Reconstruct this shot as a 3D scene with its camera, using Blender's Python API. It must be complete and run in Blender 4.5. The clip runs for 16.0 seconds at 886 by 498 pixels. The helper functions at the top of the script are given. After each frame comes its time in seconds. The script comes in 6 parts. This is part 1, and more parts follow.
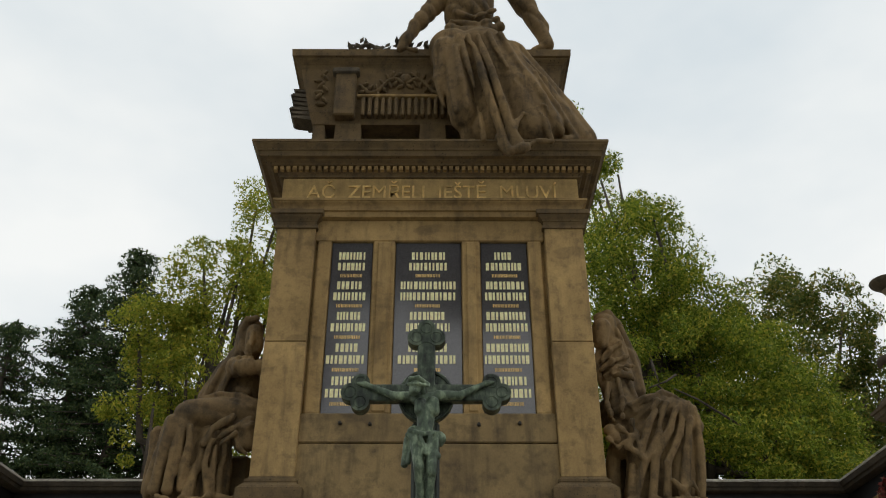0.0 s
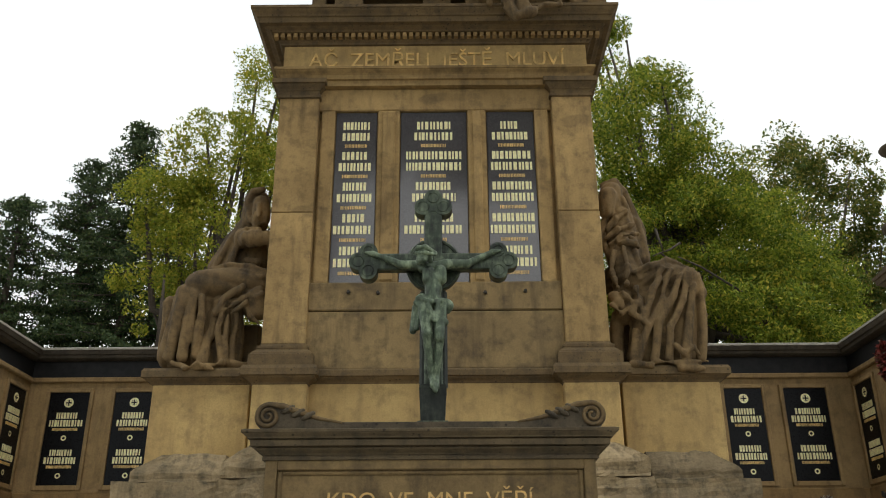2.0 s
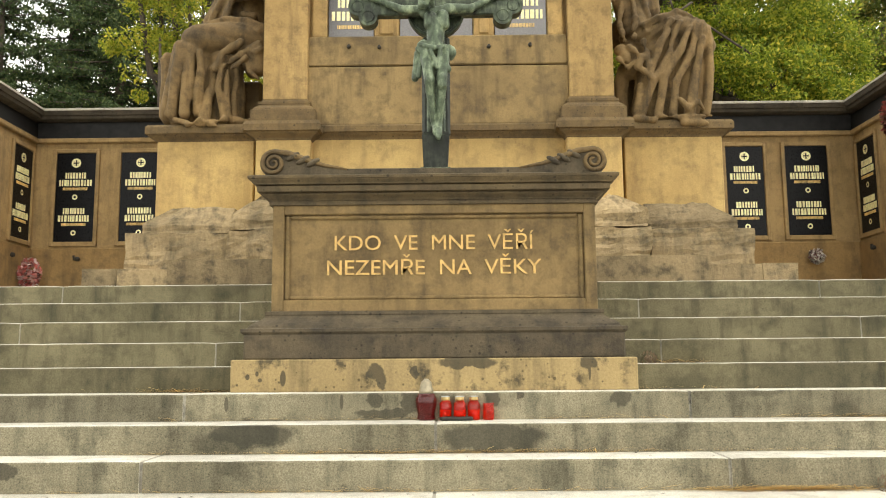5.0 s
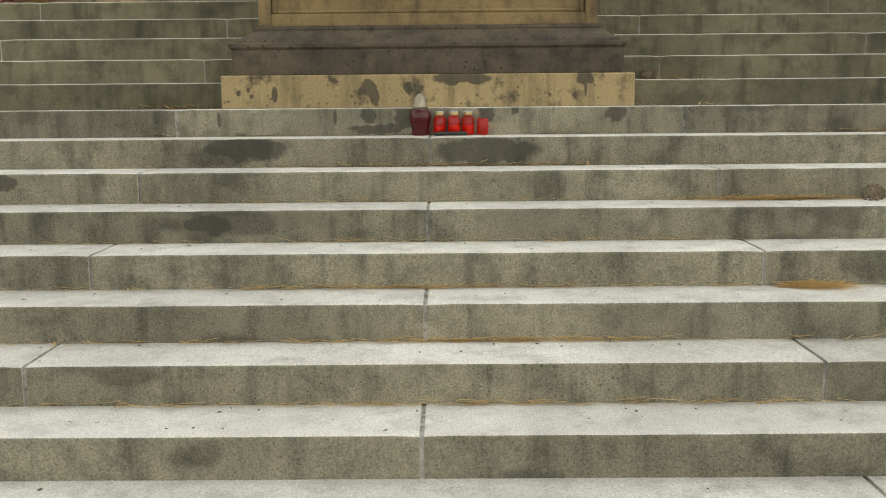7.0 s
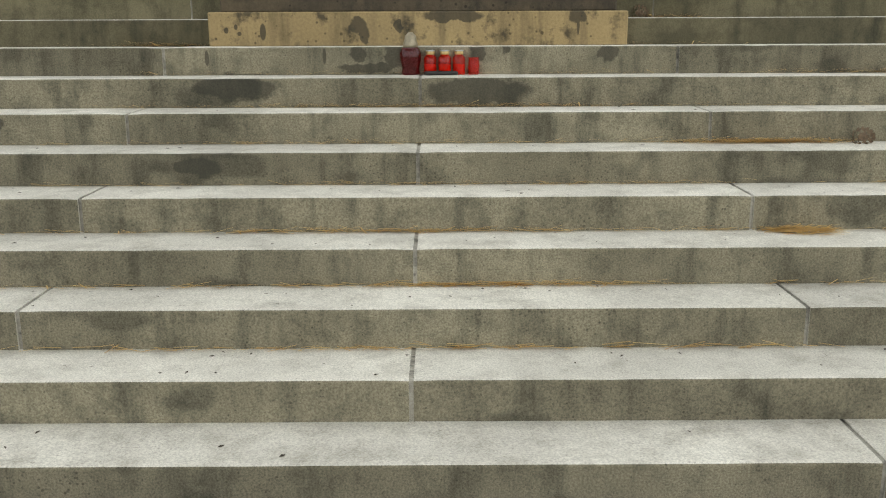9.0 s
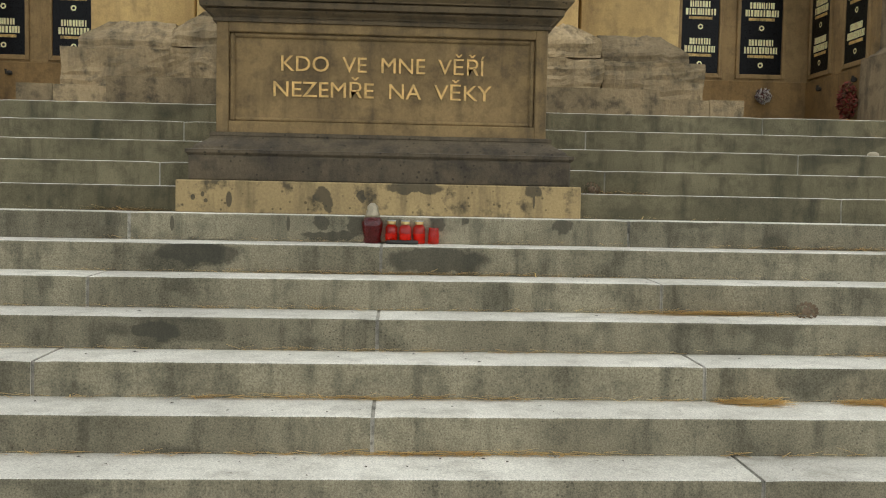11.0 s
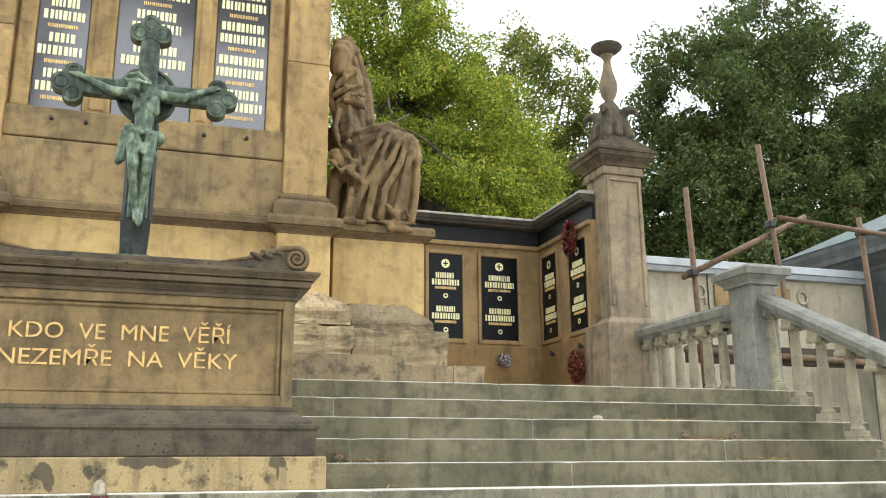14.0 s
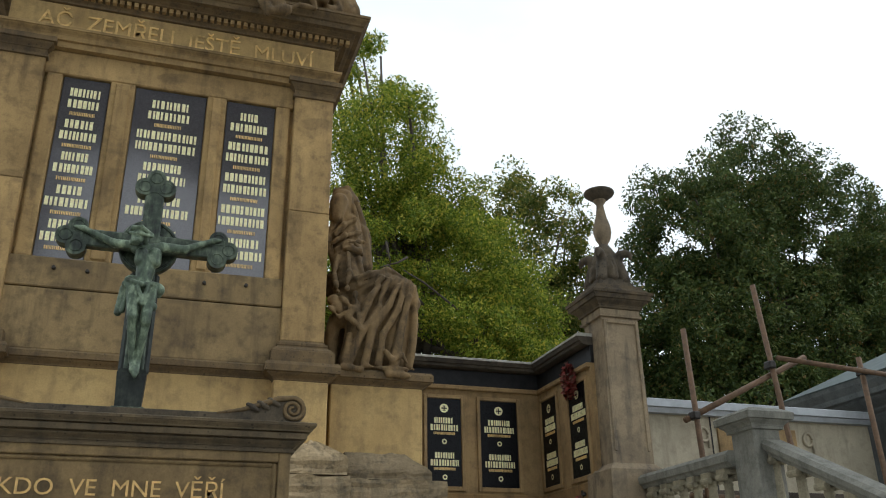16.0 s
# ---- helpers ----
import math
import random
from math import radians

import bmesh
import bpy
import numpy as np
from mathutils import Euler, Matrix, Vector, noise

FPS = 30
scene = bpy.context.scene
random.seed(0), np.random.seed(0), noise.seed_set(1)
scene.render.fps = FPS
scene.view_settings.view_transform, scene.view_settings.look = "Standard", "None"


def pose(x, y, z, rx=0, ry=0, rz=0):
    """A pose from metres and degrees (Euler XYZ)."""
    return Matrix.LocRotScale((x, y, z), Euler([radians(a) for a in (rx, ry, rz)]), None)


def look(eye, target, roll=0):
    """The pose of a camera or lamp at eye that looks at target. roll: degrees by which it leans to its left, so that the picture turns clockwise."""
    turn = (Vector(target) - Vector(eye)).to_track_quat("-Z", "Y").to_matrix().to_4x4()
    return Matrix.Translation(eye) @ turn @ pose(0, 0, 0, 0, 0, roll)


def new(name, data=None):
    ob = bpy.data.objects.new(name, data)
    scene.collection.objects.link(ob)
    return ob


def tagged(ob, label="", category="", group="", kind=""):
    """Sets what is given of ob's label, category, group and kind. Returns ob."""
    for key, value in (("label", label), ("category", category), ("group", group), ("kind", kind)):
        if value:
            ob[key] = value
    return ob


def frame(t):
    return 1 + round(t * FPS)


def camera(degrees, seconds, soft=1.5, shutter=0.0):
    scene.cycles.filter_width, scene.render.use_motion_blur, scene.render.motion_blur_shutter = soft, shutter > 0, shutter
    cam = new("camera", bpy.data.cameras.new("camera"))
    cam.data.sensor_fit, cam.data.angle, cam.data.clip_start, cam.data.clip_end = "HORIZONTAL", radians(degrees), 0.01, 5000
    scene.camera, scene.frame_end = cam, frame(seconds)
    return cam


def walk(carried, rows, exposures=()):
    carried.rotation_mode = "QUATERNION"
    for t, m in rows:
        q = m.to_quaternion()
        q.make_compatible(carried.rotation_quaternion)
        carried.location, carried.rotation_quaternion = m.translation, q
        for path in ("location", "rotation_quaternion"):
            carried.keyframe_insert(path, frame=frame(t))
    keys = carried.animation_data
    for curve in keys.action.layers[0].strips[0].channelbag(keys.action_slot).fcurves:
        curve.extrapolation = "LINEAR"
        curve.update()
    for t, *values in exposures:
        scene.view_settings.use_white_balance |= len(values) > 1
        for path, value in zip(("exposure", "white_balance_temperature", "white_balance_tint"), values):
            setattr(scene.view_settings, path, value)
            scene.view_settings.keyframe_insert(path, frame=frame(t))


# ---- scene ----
cam = camera(53.60, 16.0, soft=1.1)
PATH = [
    (0, 0.109, -2.757, 1.795, 120.95, 0.01, -0.14),
    (0.5, 0.108, -2.747, 1.794, 118.69, -0.12, -0.05),
    (1, 0.106, -2.744, 1.796, 116.85, -0.05, 0.10),
    (1.5, 0.097, -2.743, 1.793, 114.77, 0.13, 0.17),
    (2, 0.096, -2.735, 1.793, 112.54, 0.29, 0.35),
    (2.5, 0.106, -2.731, 1.794, 110.50, 0.70, 0.56),
    (3, 0.105, -2.721, 1.771, 108.14, 0.35, 0.20),
    (3.5, 0.098, -2.704, 1.741, 105.21, 0.43, 0.13),
    (3.7, 0.096, -2.703, 1.725, 104.35, 0.63, 0.07),
    (5.8, 0.102, -2.677, 1.553, 91.12, 0.68, 1.14),
    (6, 0.110, -2.663, 1.533, 89.04, 1.01, 1.17),
    (6.5, 0.105, -2.662, 1.498, 84.44, 0.82, 0.78),
    (7, 0.098, -2.652, 1.487, 80.80, 0.46, 0.24),
    (7.5, 0.108, -2.643, 1.494, 77.21, 0.81, 0.30),
    (8, 0.104, -2.639, 1.525, 75.74, 0.48, 0.16),
    (10.3, 0.116, -2.698, 1.560, 81.72, -0.34, -2.06),
    (10.5, 0.112, -2.701, 1.560, 83.41, -0.90, -2.82),
    (11, 0.098, -2.711, 1.586, 86.85, -1.09, -2.87),
    (11.5, 0.108, -2.725, 1.612, 90.85, -1.25, -4.18),
    (12, 0.135, -2.743, 1.614, 93.92, -0.69, -8.29),
    (12.5, 0.163, -2.757, 1.627, 96.27, 0.34, -12.07),
    (13, 0.190, -2.772, 1.641, 98.43, 0.31, -15.38),
    (13.5, 0.193, -2.787, 1.648, 101.12, 0.35, -17.11),
    (14, 0.195, -2.802, 1.654, 103.63, 0.28, -18.03),
    (14.5, 0.194, -2.825, 1.670, 105.79, 0.33, -18.26),
    (15, 0.188, -2.837, 1.686, 108.20, 0.48, -18.44),
    (15.5, 0.188, -2.850, 1.698, 110.49, 0.66, -18.36),
    (16, 0.187, -2.854, 1.705, 112.69, 0.77, -17.98),
]
# seconds, stops, kelvin, tint
EXPOSURES = [(0.0, -0.9, 6500, 10), (0.5, -0.9, 6500, 10), (1.5, -0.68, 6500, 10), (2.5, -0.38, 6800, 10), (3.0, -0.22, 7300, 10), (3.5, 0.34, 8100, 10), (5.8, 0.75, 6800, 10),
             (6.5, 0.15, 6650, 10), (8.0, -0.12, 6500, 10), (10.3, -0.15, 6500, 10), (11.5, 0.02, 6400, 10), (12.5, 0.42, 6250, 10), (14.0, 0.88, 6150, 10),
             (14.5, 0.8, 6100, 10), (15.0, 0.45, 6100, 10), (16.0, -0.42, 6000, 10)]
walk(cam, [(t, pose(x, y, z, rx, ry, rz)) for t, x, y, z, rx, ry, rz in PATH], EXPOSURES)

# ---------------------------------------------------------------- world and light
world = bpy.data.worlds.new("overcast_sky")
scene.world = world
world.use_nodes = True
wn, wl = world.node_tree.nodes, world.node_tree.links
wn.clear()
sky = wn.new("ShaderNodeTexSky")
sky.sky_type, sky.sun_disc = "NISHITA", False
sky.sun_elevation, sky.sun_rotation = radians(50), radians(141)
sky.air_density, sky.dust_density, sky.ozone_density = 1.0, 6.0, 1.0
hsv = wn.new("ShaderNodeHueSaturation")
hsv.inputs["Saturation"].default_value = 0.22
hsv.inputs["Value"].default_value = 1.0
cloud_co = wn.new("ShaderNodeTexCoord")
cloud_map = wn.new("ShaderNodeMapping")
cloud_map.inputs["Scale"].default_value = (1.4, 1.4, 3.0)
cloud = wn.new("ShaderNodeTexNoise")
cloud.inputs["Scale"].default_value, cloud.inputs["Detail"].default_value = 1.3, 5.0
cloud_ramp = wn.new("ShaderNodeValToRGB")
cloud_ramp.color_ramp.elements[0].position, cloud_ramp.color_ramp.elements[0].color = 0.32, (7.4, 8.3, 8.8, 1)
cloud_ramp.color_ramp.elements[1].position, cloud_ramp.color_ramp.elements[1].color = 0.62, (10.6, 10.8, 10.6, 1)
cloud_mix = wn.new("ShaderNodeMix")
cloud_mix.data_type = "RGBA"
cloud_mix.inputs["Factor"].default_value = 0.8
back = wn.new("ShaderNodeBackground")
back.inputs["Strength"].default_value = 0.19
wout = wn.new("ShaderNodeOutputWorld")
wl.new(sky.outputs["Color"], hsv.inputs["Color"])
wl.new(cloud_co.outputs["Generated"], cloud_map.inputs["Vector"])
wl.new(cloud_map.outputs["Vector"], cloud.inputs["Vector"])
wl.new(cloud.outputs["Fac"], cloud_ramp.inputs["Fac"])
wl.new(hsv.outputs["Color"], cloud_mix.inputs["A"])
wl.new(cloud_ramp.outputs["Color"], cloud_mix.inputs["B"])
wl.new(cloud_mix.outputs["Result"], back.inputs["Color"])
wl.new(back.outputs["Background"], wout.inputs["Surface"])
sun = new("sun", bpy.data.lights.new("sun", "SUN"))
sun.data.energy, sun.data.angle, sun.data.color = 0.85, radians(40), (1.0, 0.97, 0.92)
sun.matrix_world = look((9, -8, 19), (0, 3, 2))


# ---------------------------------------------------------------- materials
def nodes_of(name):
    m = bpy.data.materials.new(name)
    m.use_nodes = True
    n = m.node_tree.nodes
    return m, n, m.node_tree.links, n["Principled BSDF"]


def ramp_node(n, stops):
    r = n.new("ShaderNodeValToRGB")
    e = r.color_ramp.elements
    while len(e) < len(stops):
        e.new(0.5)
    for el, (p, c) in zip(e, stops):
        el.position = p
        el.color = (*c, 1) if len(c) == 3 else c
    return r


def mixed(n, l, fac, a, b, mode="MIX"):
    m = n.new("ShaderNodeMix")
    m.data_type, m.blend_type = "RGBA", mode
    for key, v in (("Factor", fac), ("A", a), ("B", b)):
        if isinstance(v, (int, float)):
            m.inputs[key].default_value = v
        elif isinstance(v, tuple):
            m.inputs[key].default_value = (*v, 1)
        else:
            l.new(v, m.inputs[key])
    return m.outputs["Result"]


def noise_of(n, l, scale, detail=5.0, rough=0.6, stretch=(1, 1, 1), shift=(0, 0, 0)):
    co = n.new("ShaderNodeNewGeometry")
    mp = n.new("ShaderNodeMapping")
    mp.inputs["Scale"].default_value = stretch
    mp.inputs["Location"].default_value = shift
    t = n.new("ShaderNodeTexNoise")
    t.inputs["Scale"].default_value, t.inputs["Detail"].default_value, t.inputs["Roughness"].default_value = scale, detail, rough
    l.new(co.outputs["Position"], mp.inputs["Vector"])
    l.new(mp.outputs["Vector"], t.inputs["Vector"])
    return t.outputs["Fac"]


def bumped(n, l, p, height, strength, distance):
    b = n.new("ShaderNodeBump")
    b.inputs["Strength"].default_value, b.inputs["Distance"].default_value = strength, distance
    l.new(height, b.inputs["Height"])
    l.new(b.outputs["Normal"], p.inputs["Normal"])


def stone(name, light, dark, stain, amount=0.5, streak=0.5, rough=0.88, grain=60.0, bump=0.35, speck=0.25, piece=0.0, pits=0.6, sharp=0.0, damp=0.0):
    """Weathered stone: broad patches, rain streaks, fine grain and pits."""
    m, n, l, p = nodes_of(name)
    broad = noise_of(n, l, 1.6, 6, 0.62)
    mid = noise_of(n, l, 7.0, 6, 0.65, shift=(3, 1, 2))
    fine = noise_of(n, l, grain, 4, 0.7)
    run = noise_of(n, l, 3.2, 5, 0.6, stretch=(2.4, 2.4, 0.35), shift=(7, 2, 0))
    base = ramp_node(n, [(0.3, dark), (0.68, light)])
    l.new(broad, base.inputs["Fac"])
    c = base.outputs["Color"]
    msk = ramp_node(n, [(0.48 + 0.25 * sharp, (0, 0, 0)), (0.72 - 0.3 * sharp, (amount,) * 3)])
    l.new(mid, msk.inputs["Fac"])
    c = mixed(n, l, msk.outputs["Color"], c, stain)
    rmk = ramp_node(n, [(0.5, (0, 0, 0)), (0.75, (streak,) * 3)])
    l.new(run, rmk.inputs["Fac"])
    c = mixed(n, l, rmk.outputs["Color"], c, stain)
    if damp:
        wet = ramp_node(n, [(0.6, (0, 0, 0)), (0.64, (damp,) * 3)])
        l.new(noise_of(n, l, 0.9, 3, 0.55, stretch=(1, 1, 2.2), shift=(5, 3, 1)), wet.inputs["Fac"])
        c = mixed(n, l, wet.outputs["Color"], c, stain)
    spk = ramp_node(n, [(0.36, (1 - speck,) * 3), (0.62, (1.0 + speck * 0.35,) * 3)])
    l.new(fine, spk.inputs["Fac"])
    c = mixed(n, l, 1.0, c, spk.outputs["Color"], "MULTIPLY")
    if piece:
        inf = n.new("ShaderNodeObjectInfo")
        pr = ramp_node(n, [(0.0, (1 - piece,) * 3), (1.0, (1 + piece,) * 3)])
        l.new(inf.outputs["Random"], pr.inputs["Fac"])
        c = mixed(n, l, 1.0, c, pr.outputs["Color"], "MULTIPLY")
    pit = n.new("ShaderNodeTexVoronoi")
    pit.inputs["Scale"].default_value = grain * 0.33
    pco = n.new("ShaderNodeNewGeometry")
    l.new(pco.outputs["Position"], pit.inputs["Vector"])
    gate = noise_of(n, l, 5.0, 3, 0.6, shift=(4, 4, 1))
    gt_ = n.new("ShaderNodeMath")
    gt_.operation = "MULTIPLY_ADD"
    l.new(gate, gt_.inputs[0])
    gt_.inputs[1].default_value, gt_.inputs[2].default_value = -0.55, 0.3
    sm = n.new("ShaderNodeMath")
    sm.operation = "ADD"
    l.new(pit.outputs["Distance"], sm.inputs[0])
    l.new(gt_.outputs["Value"], sm.inputs[1])
    pm = ramp_node(n, [(0.1, (pits,) * 3), (0.2, (0, 0, 0))])
    l.new(sm.outputs["Value"], pm.inputs["Fac"])
    c = mixed(n, l, pm.outputs["Color"], c, tuple(v * 0.4 for v in stain))
    l.new(c, p.inputs["Base Color"])
    p.inputs["Roughness"].default_value = rough
    p.inputs["Specular IOR Level"].default_value = 0.3
    add = n.new("ShaderNodeMath")
    add.operation = "ADD"
    l.new(fine, add.inputs[0])
    l.new(mid, add.inputs[1])
    bumped(n, l, p, add.outputs["Value"], bump, 0.012)
    return m


def stained(m, colour, spots, amount=0.85):
    """Adds damp and soot patches: spots of (x, z, half width, half height) on an upright face."""
    n, l = m.node_tree.nodes, m.node_tree.links
    p = n["Principled BSDF"]
    old = p.inputs["Base Color"].links[0].from_socket
    geo = n.new("ShaderNodeNewGeometry")
    wob = n.new("ShaderNodeTexNoise")
    wob.inputs["Scale"].default_value, wob.inputs["Detail"].default_value = 14.0, 5.0
    l.new(geo.outputs["Position"], wob.inputs["Vector"])
    amp = n.new("ShaderNodeVectorMath")
    amp.operation = "MULTIPLY_ADD"
    amp.inputs[1].default_value, amp.inputs[2].default_value = (0.1, 0.0, 0.1), (-0.05, 0.0, -0.05)
    l.new(wob.outputs["Color"], amp.inputs[0])
    pos = n.new("ShaderNodeVectorMath")
    l.new(geo.outputs["Position"], pos.inputs[0])
    l.new(amp.outputs["Vector"], pos.inputs[1])
    total = None
    for x, z, rx, rz in spots:
        off = n.new("ShaderNodeVectorMath")
        off.operation = "MULTIPLY_ADD"
        off.inputs[1].default_value = (1 / rx, 0.0, 1 / rz)
        off.inputs[2].default_value = (-x / rx, 0.0, -z / rz)
        l.new(pos.outputs["Vector"] if rx > 0.022 else geo.outputs["Position"], off.inputs[0])
        ln = n.new("ShaderNodeVectorMath")
        ln.operation = "LENGTH"
        l.new(off.outputs["Vector"], ln.inputs[0])
        if total is None:
            total = ln.outputs["Value"]
        else:
            low = n.new("ShaderNodeMath")
            low.operation = "MINIMUM"
            l.new(total, low.inputs[0])
            l.new(ln.outputs["Value"], low.inputs[1])
            total = low.outputs["Value"]
    edge = ramp_node(n, [(0.82, (amount,) * 3), (1.0, (0, 0, 0))])
    l.new(total, edge.inputs["Fac"])
    l.new(mixed(n, l, edge.outputs["Color"], old, colour), p.inputs["Base Color"])
    return m


def plain(name, colour, rough=0.5, metal=0.0, vary=0.18, scale=12.0, bump=0.1, spec=0.5):
    m, n, l, p = nodes_of(name)
    f = noise_of(n, l, scale, 5, 0.6)
    r = ramp_node(n, [(0.3, tuple(v * (1 - vary) for v in colour)), (0.7, tuple(min(1, v * (1 + vary)) for v in colour))])
    l.new(f, r.inputs["Fac"])
    l.new(r.outputs["Color"], p.inputs["Base Color"])
    rr = ramp_node(n, [(0.3, (rough * 0.8,) * 3), (0.7, (min(1, rough * 1.2),) * 3)])
    l.new(f, rr.inputs["Fac"])
    l.new(rr.outputs["Color"], p.inputs["Roughness"])
    p.inputs["Metallic"].default_value = metal
    p.inputs["Specular IOR Level"].default_value = spec
    if bump:
        bumped(n, l, p, f, bump, 0.01)
    return m


def leaf_material(name, tones, through_light):
    m, n, l, p = nodes_of(name)
    geo = n.new("ShaderNodeNewGeometry")
    r = ramp_node(n, tones)
    l.new(geo.outputs["Random Per Island"], r.inputs["Fac"])
    l.new(r.outputs["Color"], p.inputs["Base Color"])
    p.inputs["Roughness"].default_value = 0.6
    p.inputs["Specular IOR Level"].default_value = 0.25
    tr = n.new("ShaderNodeBsdfTranslucent")
    l.new(r.outputs["Color"], tr.inputs["Color"])
    mx = n.new("ShaderNodeMixShader")
    mx.inputs["Fac"].default_value = through_light
    l.new(p.outputs["BSDF"], mx.inputs[1])
    l.new(tr.outputs["BSDF"], mx.inputs[2])
    l.new(mx.outputs["Shader"], n["Material Output"].inputs["Surface"])
    return m


SAND = stone("golden_sandstone", (0.5, 0.335, 0.14), (0.29, 0.19, 0.08), (0.09, 0.064, 0.038), 0.6, 0.6, piece=0.14, pits=0.1, speck=0.1, bump=0.2, damp=0.35)
APRON = stone("rain_stained_sandstone", (0.36, 0.25, 0.112), (0.2, 0.14, 0.068), (0.07, 0.054, 0.036), 0.7, 0.7, piece=0.1, pits=0.1, speck=0.1, bump=0.2, damp=0.4)
SAND_LIGHT = stone("yellow_sandstone", (0.6, 0.42, 0.175), (0.44, 0.295, 0.12), (0.16, 0.11, 0.06), 0.5, 0.45, piece=0.08, pits=0.1, speck=0.1, bump=0.2)
SAND_DARK = stone("sooty_sandstone", (0.15, 0.118, 0.074), (0.07, 0.058, 0.042), (0.025, 0.023, 0.021), 0.7, 0.6, speck=0.15, bump=0.4)
SAND_BROWN = stone("brown_sandstone", (0.22, 0.148, 0.068), (0.115, 0.08, 0.042), (0.045, 0.037, 0.027), 0.6, 0.55, speck=0.12, bump=0.3)
TOMB = stone("altar_tomb_sandstone", (0.31, 0.212, 0.096), (0.155, 0.107, 0.051), (0.05, 0.041, 0.028), 0.65, 0.75, pits=0.12, speck=0.12, bump=0.3)
SOOT = stone("blackened_cornice_stone", (0.16, 0.118, 0.064), (0.075, 0.058, 0.037), (0.025, 0.022, 0.019), 0.65, 0.6, speck=0.12)
ROUGH = stone("rough_weathered_stone", (0.4, 0.3, 0.17), (0.19, 0.145, 0.083), (0.055, 0.05, 0.036), 0.8, 0.7, grain=34, bump=0.5, piece=0.25, speck=0.15, pits=0.3, sharp=0.1)
STATUE = stone("statue_sandstone", (0.3, 0.195, 0.085), (0.095, 0.066, 0.035), (0.02, 0.017, 0.013), 0.7, 0.8, bump=0.2, pits=0.05, speck=0.1)
FOOTING = stone("patched_yellow_stone", (0.42, 0.31, 0.15), (0.31, 0.23, 0.115), (0.035, 0.034, 0.027), 0.8, 0.7, sharp=0.21, speck=0.15, bump=0.3)
# Treads paled and risers darkened beyond wear and stains, for sky light and shade.
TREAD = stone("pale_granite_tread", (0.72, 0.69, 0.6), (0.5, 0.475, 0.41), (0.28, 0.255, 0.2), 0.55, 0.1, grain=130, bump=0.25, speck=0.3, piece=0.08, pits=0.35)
RISER = stone("shaded_stained_granite", (0.31, 0.278, 0.19), (0.165, 0.148, 0.1), (0.048, 0.048, 0.034), 0.6, 0.8, grain=130, bump=0.35, speck=0.4, piece=0.16, pits=0.5, damp=0.5)
# Upper risers: a darker copy again, for shade there as well as algae.
RISER_UPPER = stone("shaded_upper_granite", (0.215, 0.188, 0.112), (0.115, 0.104, 0.06), (0.036, 0.036, 0.023), 0.6, 0.8, grain=130, bump=0.3, speck=0.25, piece=0.16, pits=0.25, damp=0.4)
stained(FOOTING, (0.05, 0.046, 0.034), [(-0.39, 1.6, 0.06, 0.06), (-0.35, 1.55, 0.035, 0.06), (0.2, 1.668, 0.2, 0.045), (0.957, 1.662, 0.055, 0.05), (0.964, 1.6, 0.009, 0.06),
                                        (-0.975, 1.57, 0.02, 0.055), (-1.2, 1.58, 0.015, 0.02), (-1.14, 1.6, 0.012, 0.018), (-1.12, 1.56, 0.014, 0.014), (-0.14, 1.6, 0.028, 0.04)], 0.8)
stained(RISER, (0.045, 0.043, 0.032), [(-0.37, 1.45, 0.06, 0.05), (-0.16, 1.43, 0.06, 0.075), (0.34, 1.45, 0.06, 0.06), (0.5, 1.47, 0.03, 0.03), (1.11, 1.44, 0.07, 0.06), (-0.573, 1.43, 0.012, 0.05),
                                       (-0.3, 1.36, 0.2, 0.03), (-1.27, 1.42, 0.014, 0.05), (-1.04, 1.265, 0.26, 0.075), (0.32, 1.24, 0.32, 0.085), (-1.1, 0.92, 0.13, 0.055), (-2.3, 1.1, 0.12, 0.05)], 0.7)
MORTAR = stone("joint_mortar", (0.5, 0.47, 0.4), (0.12, 0.112, 0.09), (0.03, 0.03, 0.025), 0.8, 0.3, bump=0.6, sharp=0.15)
WALL = stone("ochre_wall_stone", (0.4, 0.27, 0.125), (0.27, 0.18, 0.082), (0.11, 0.08, 0.046), 0.5, 0.55, speck=0.12, pits=0.15, bump=0.2)
WALL_LOW = stone("orange_ochre_plaster", (0.34, 0.215, 0.088), (0.235, 0.145, 0.06), (0.09, 0.066, 0.04), 0.55, 0.6, speck=0.12, pits=0.15, bump=0.2)
PIER = stone("grey_brown_pier_stone", (0.37, 0.285, 0.175), (0.2, 0.155, 0.1), (0.06, 0.053, 0.045), 0.6, 0.85, speck=0.12, pits=0.15, bump=0.25)
GREYSTONE = stone("grey_balustrade_stone", (0.27, 0.26, 0.215), (0.17, 0.165, 0.135), (0.06, 0.06, 0.048), 0.55, 0.7, speck=0.15, pits=0.15)
BALUSTER = stone("cream_baluster_stone", (0.38, 0.335, 0.225), (0.25, 0.22, 0.148), (0.09, 0.08, 0.057), 0.55, 0.6, speck=0.15, pits=0.1)
CREAM = stone("cream_plaster", (0.52, 0.46, 0.33), (0.4, 0.35, 0.25), (0.22, 0.19, 0.14), 0.45, 0.55, bump=0.15, pits=0.1, speck=0.1)
GREYTOMB = stone("grey_tomb_stone", (0.15, 0.155, 0.145), (0.09, 0.095, 0.09), (0.045, 0.047, 0.045), 0.5, 0.4)
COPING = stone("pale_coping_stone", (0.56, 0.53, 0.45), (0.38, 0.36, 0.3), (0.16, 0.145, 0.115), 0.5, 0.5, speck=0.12)
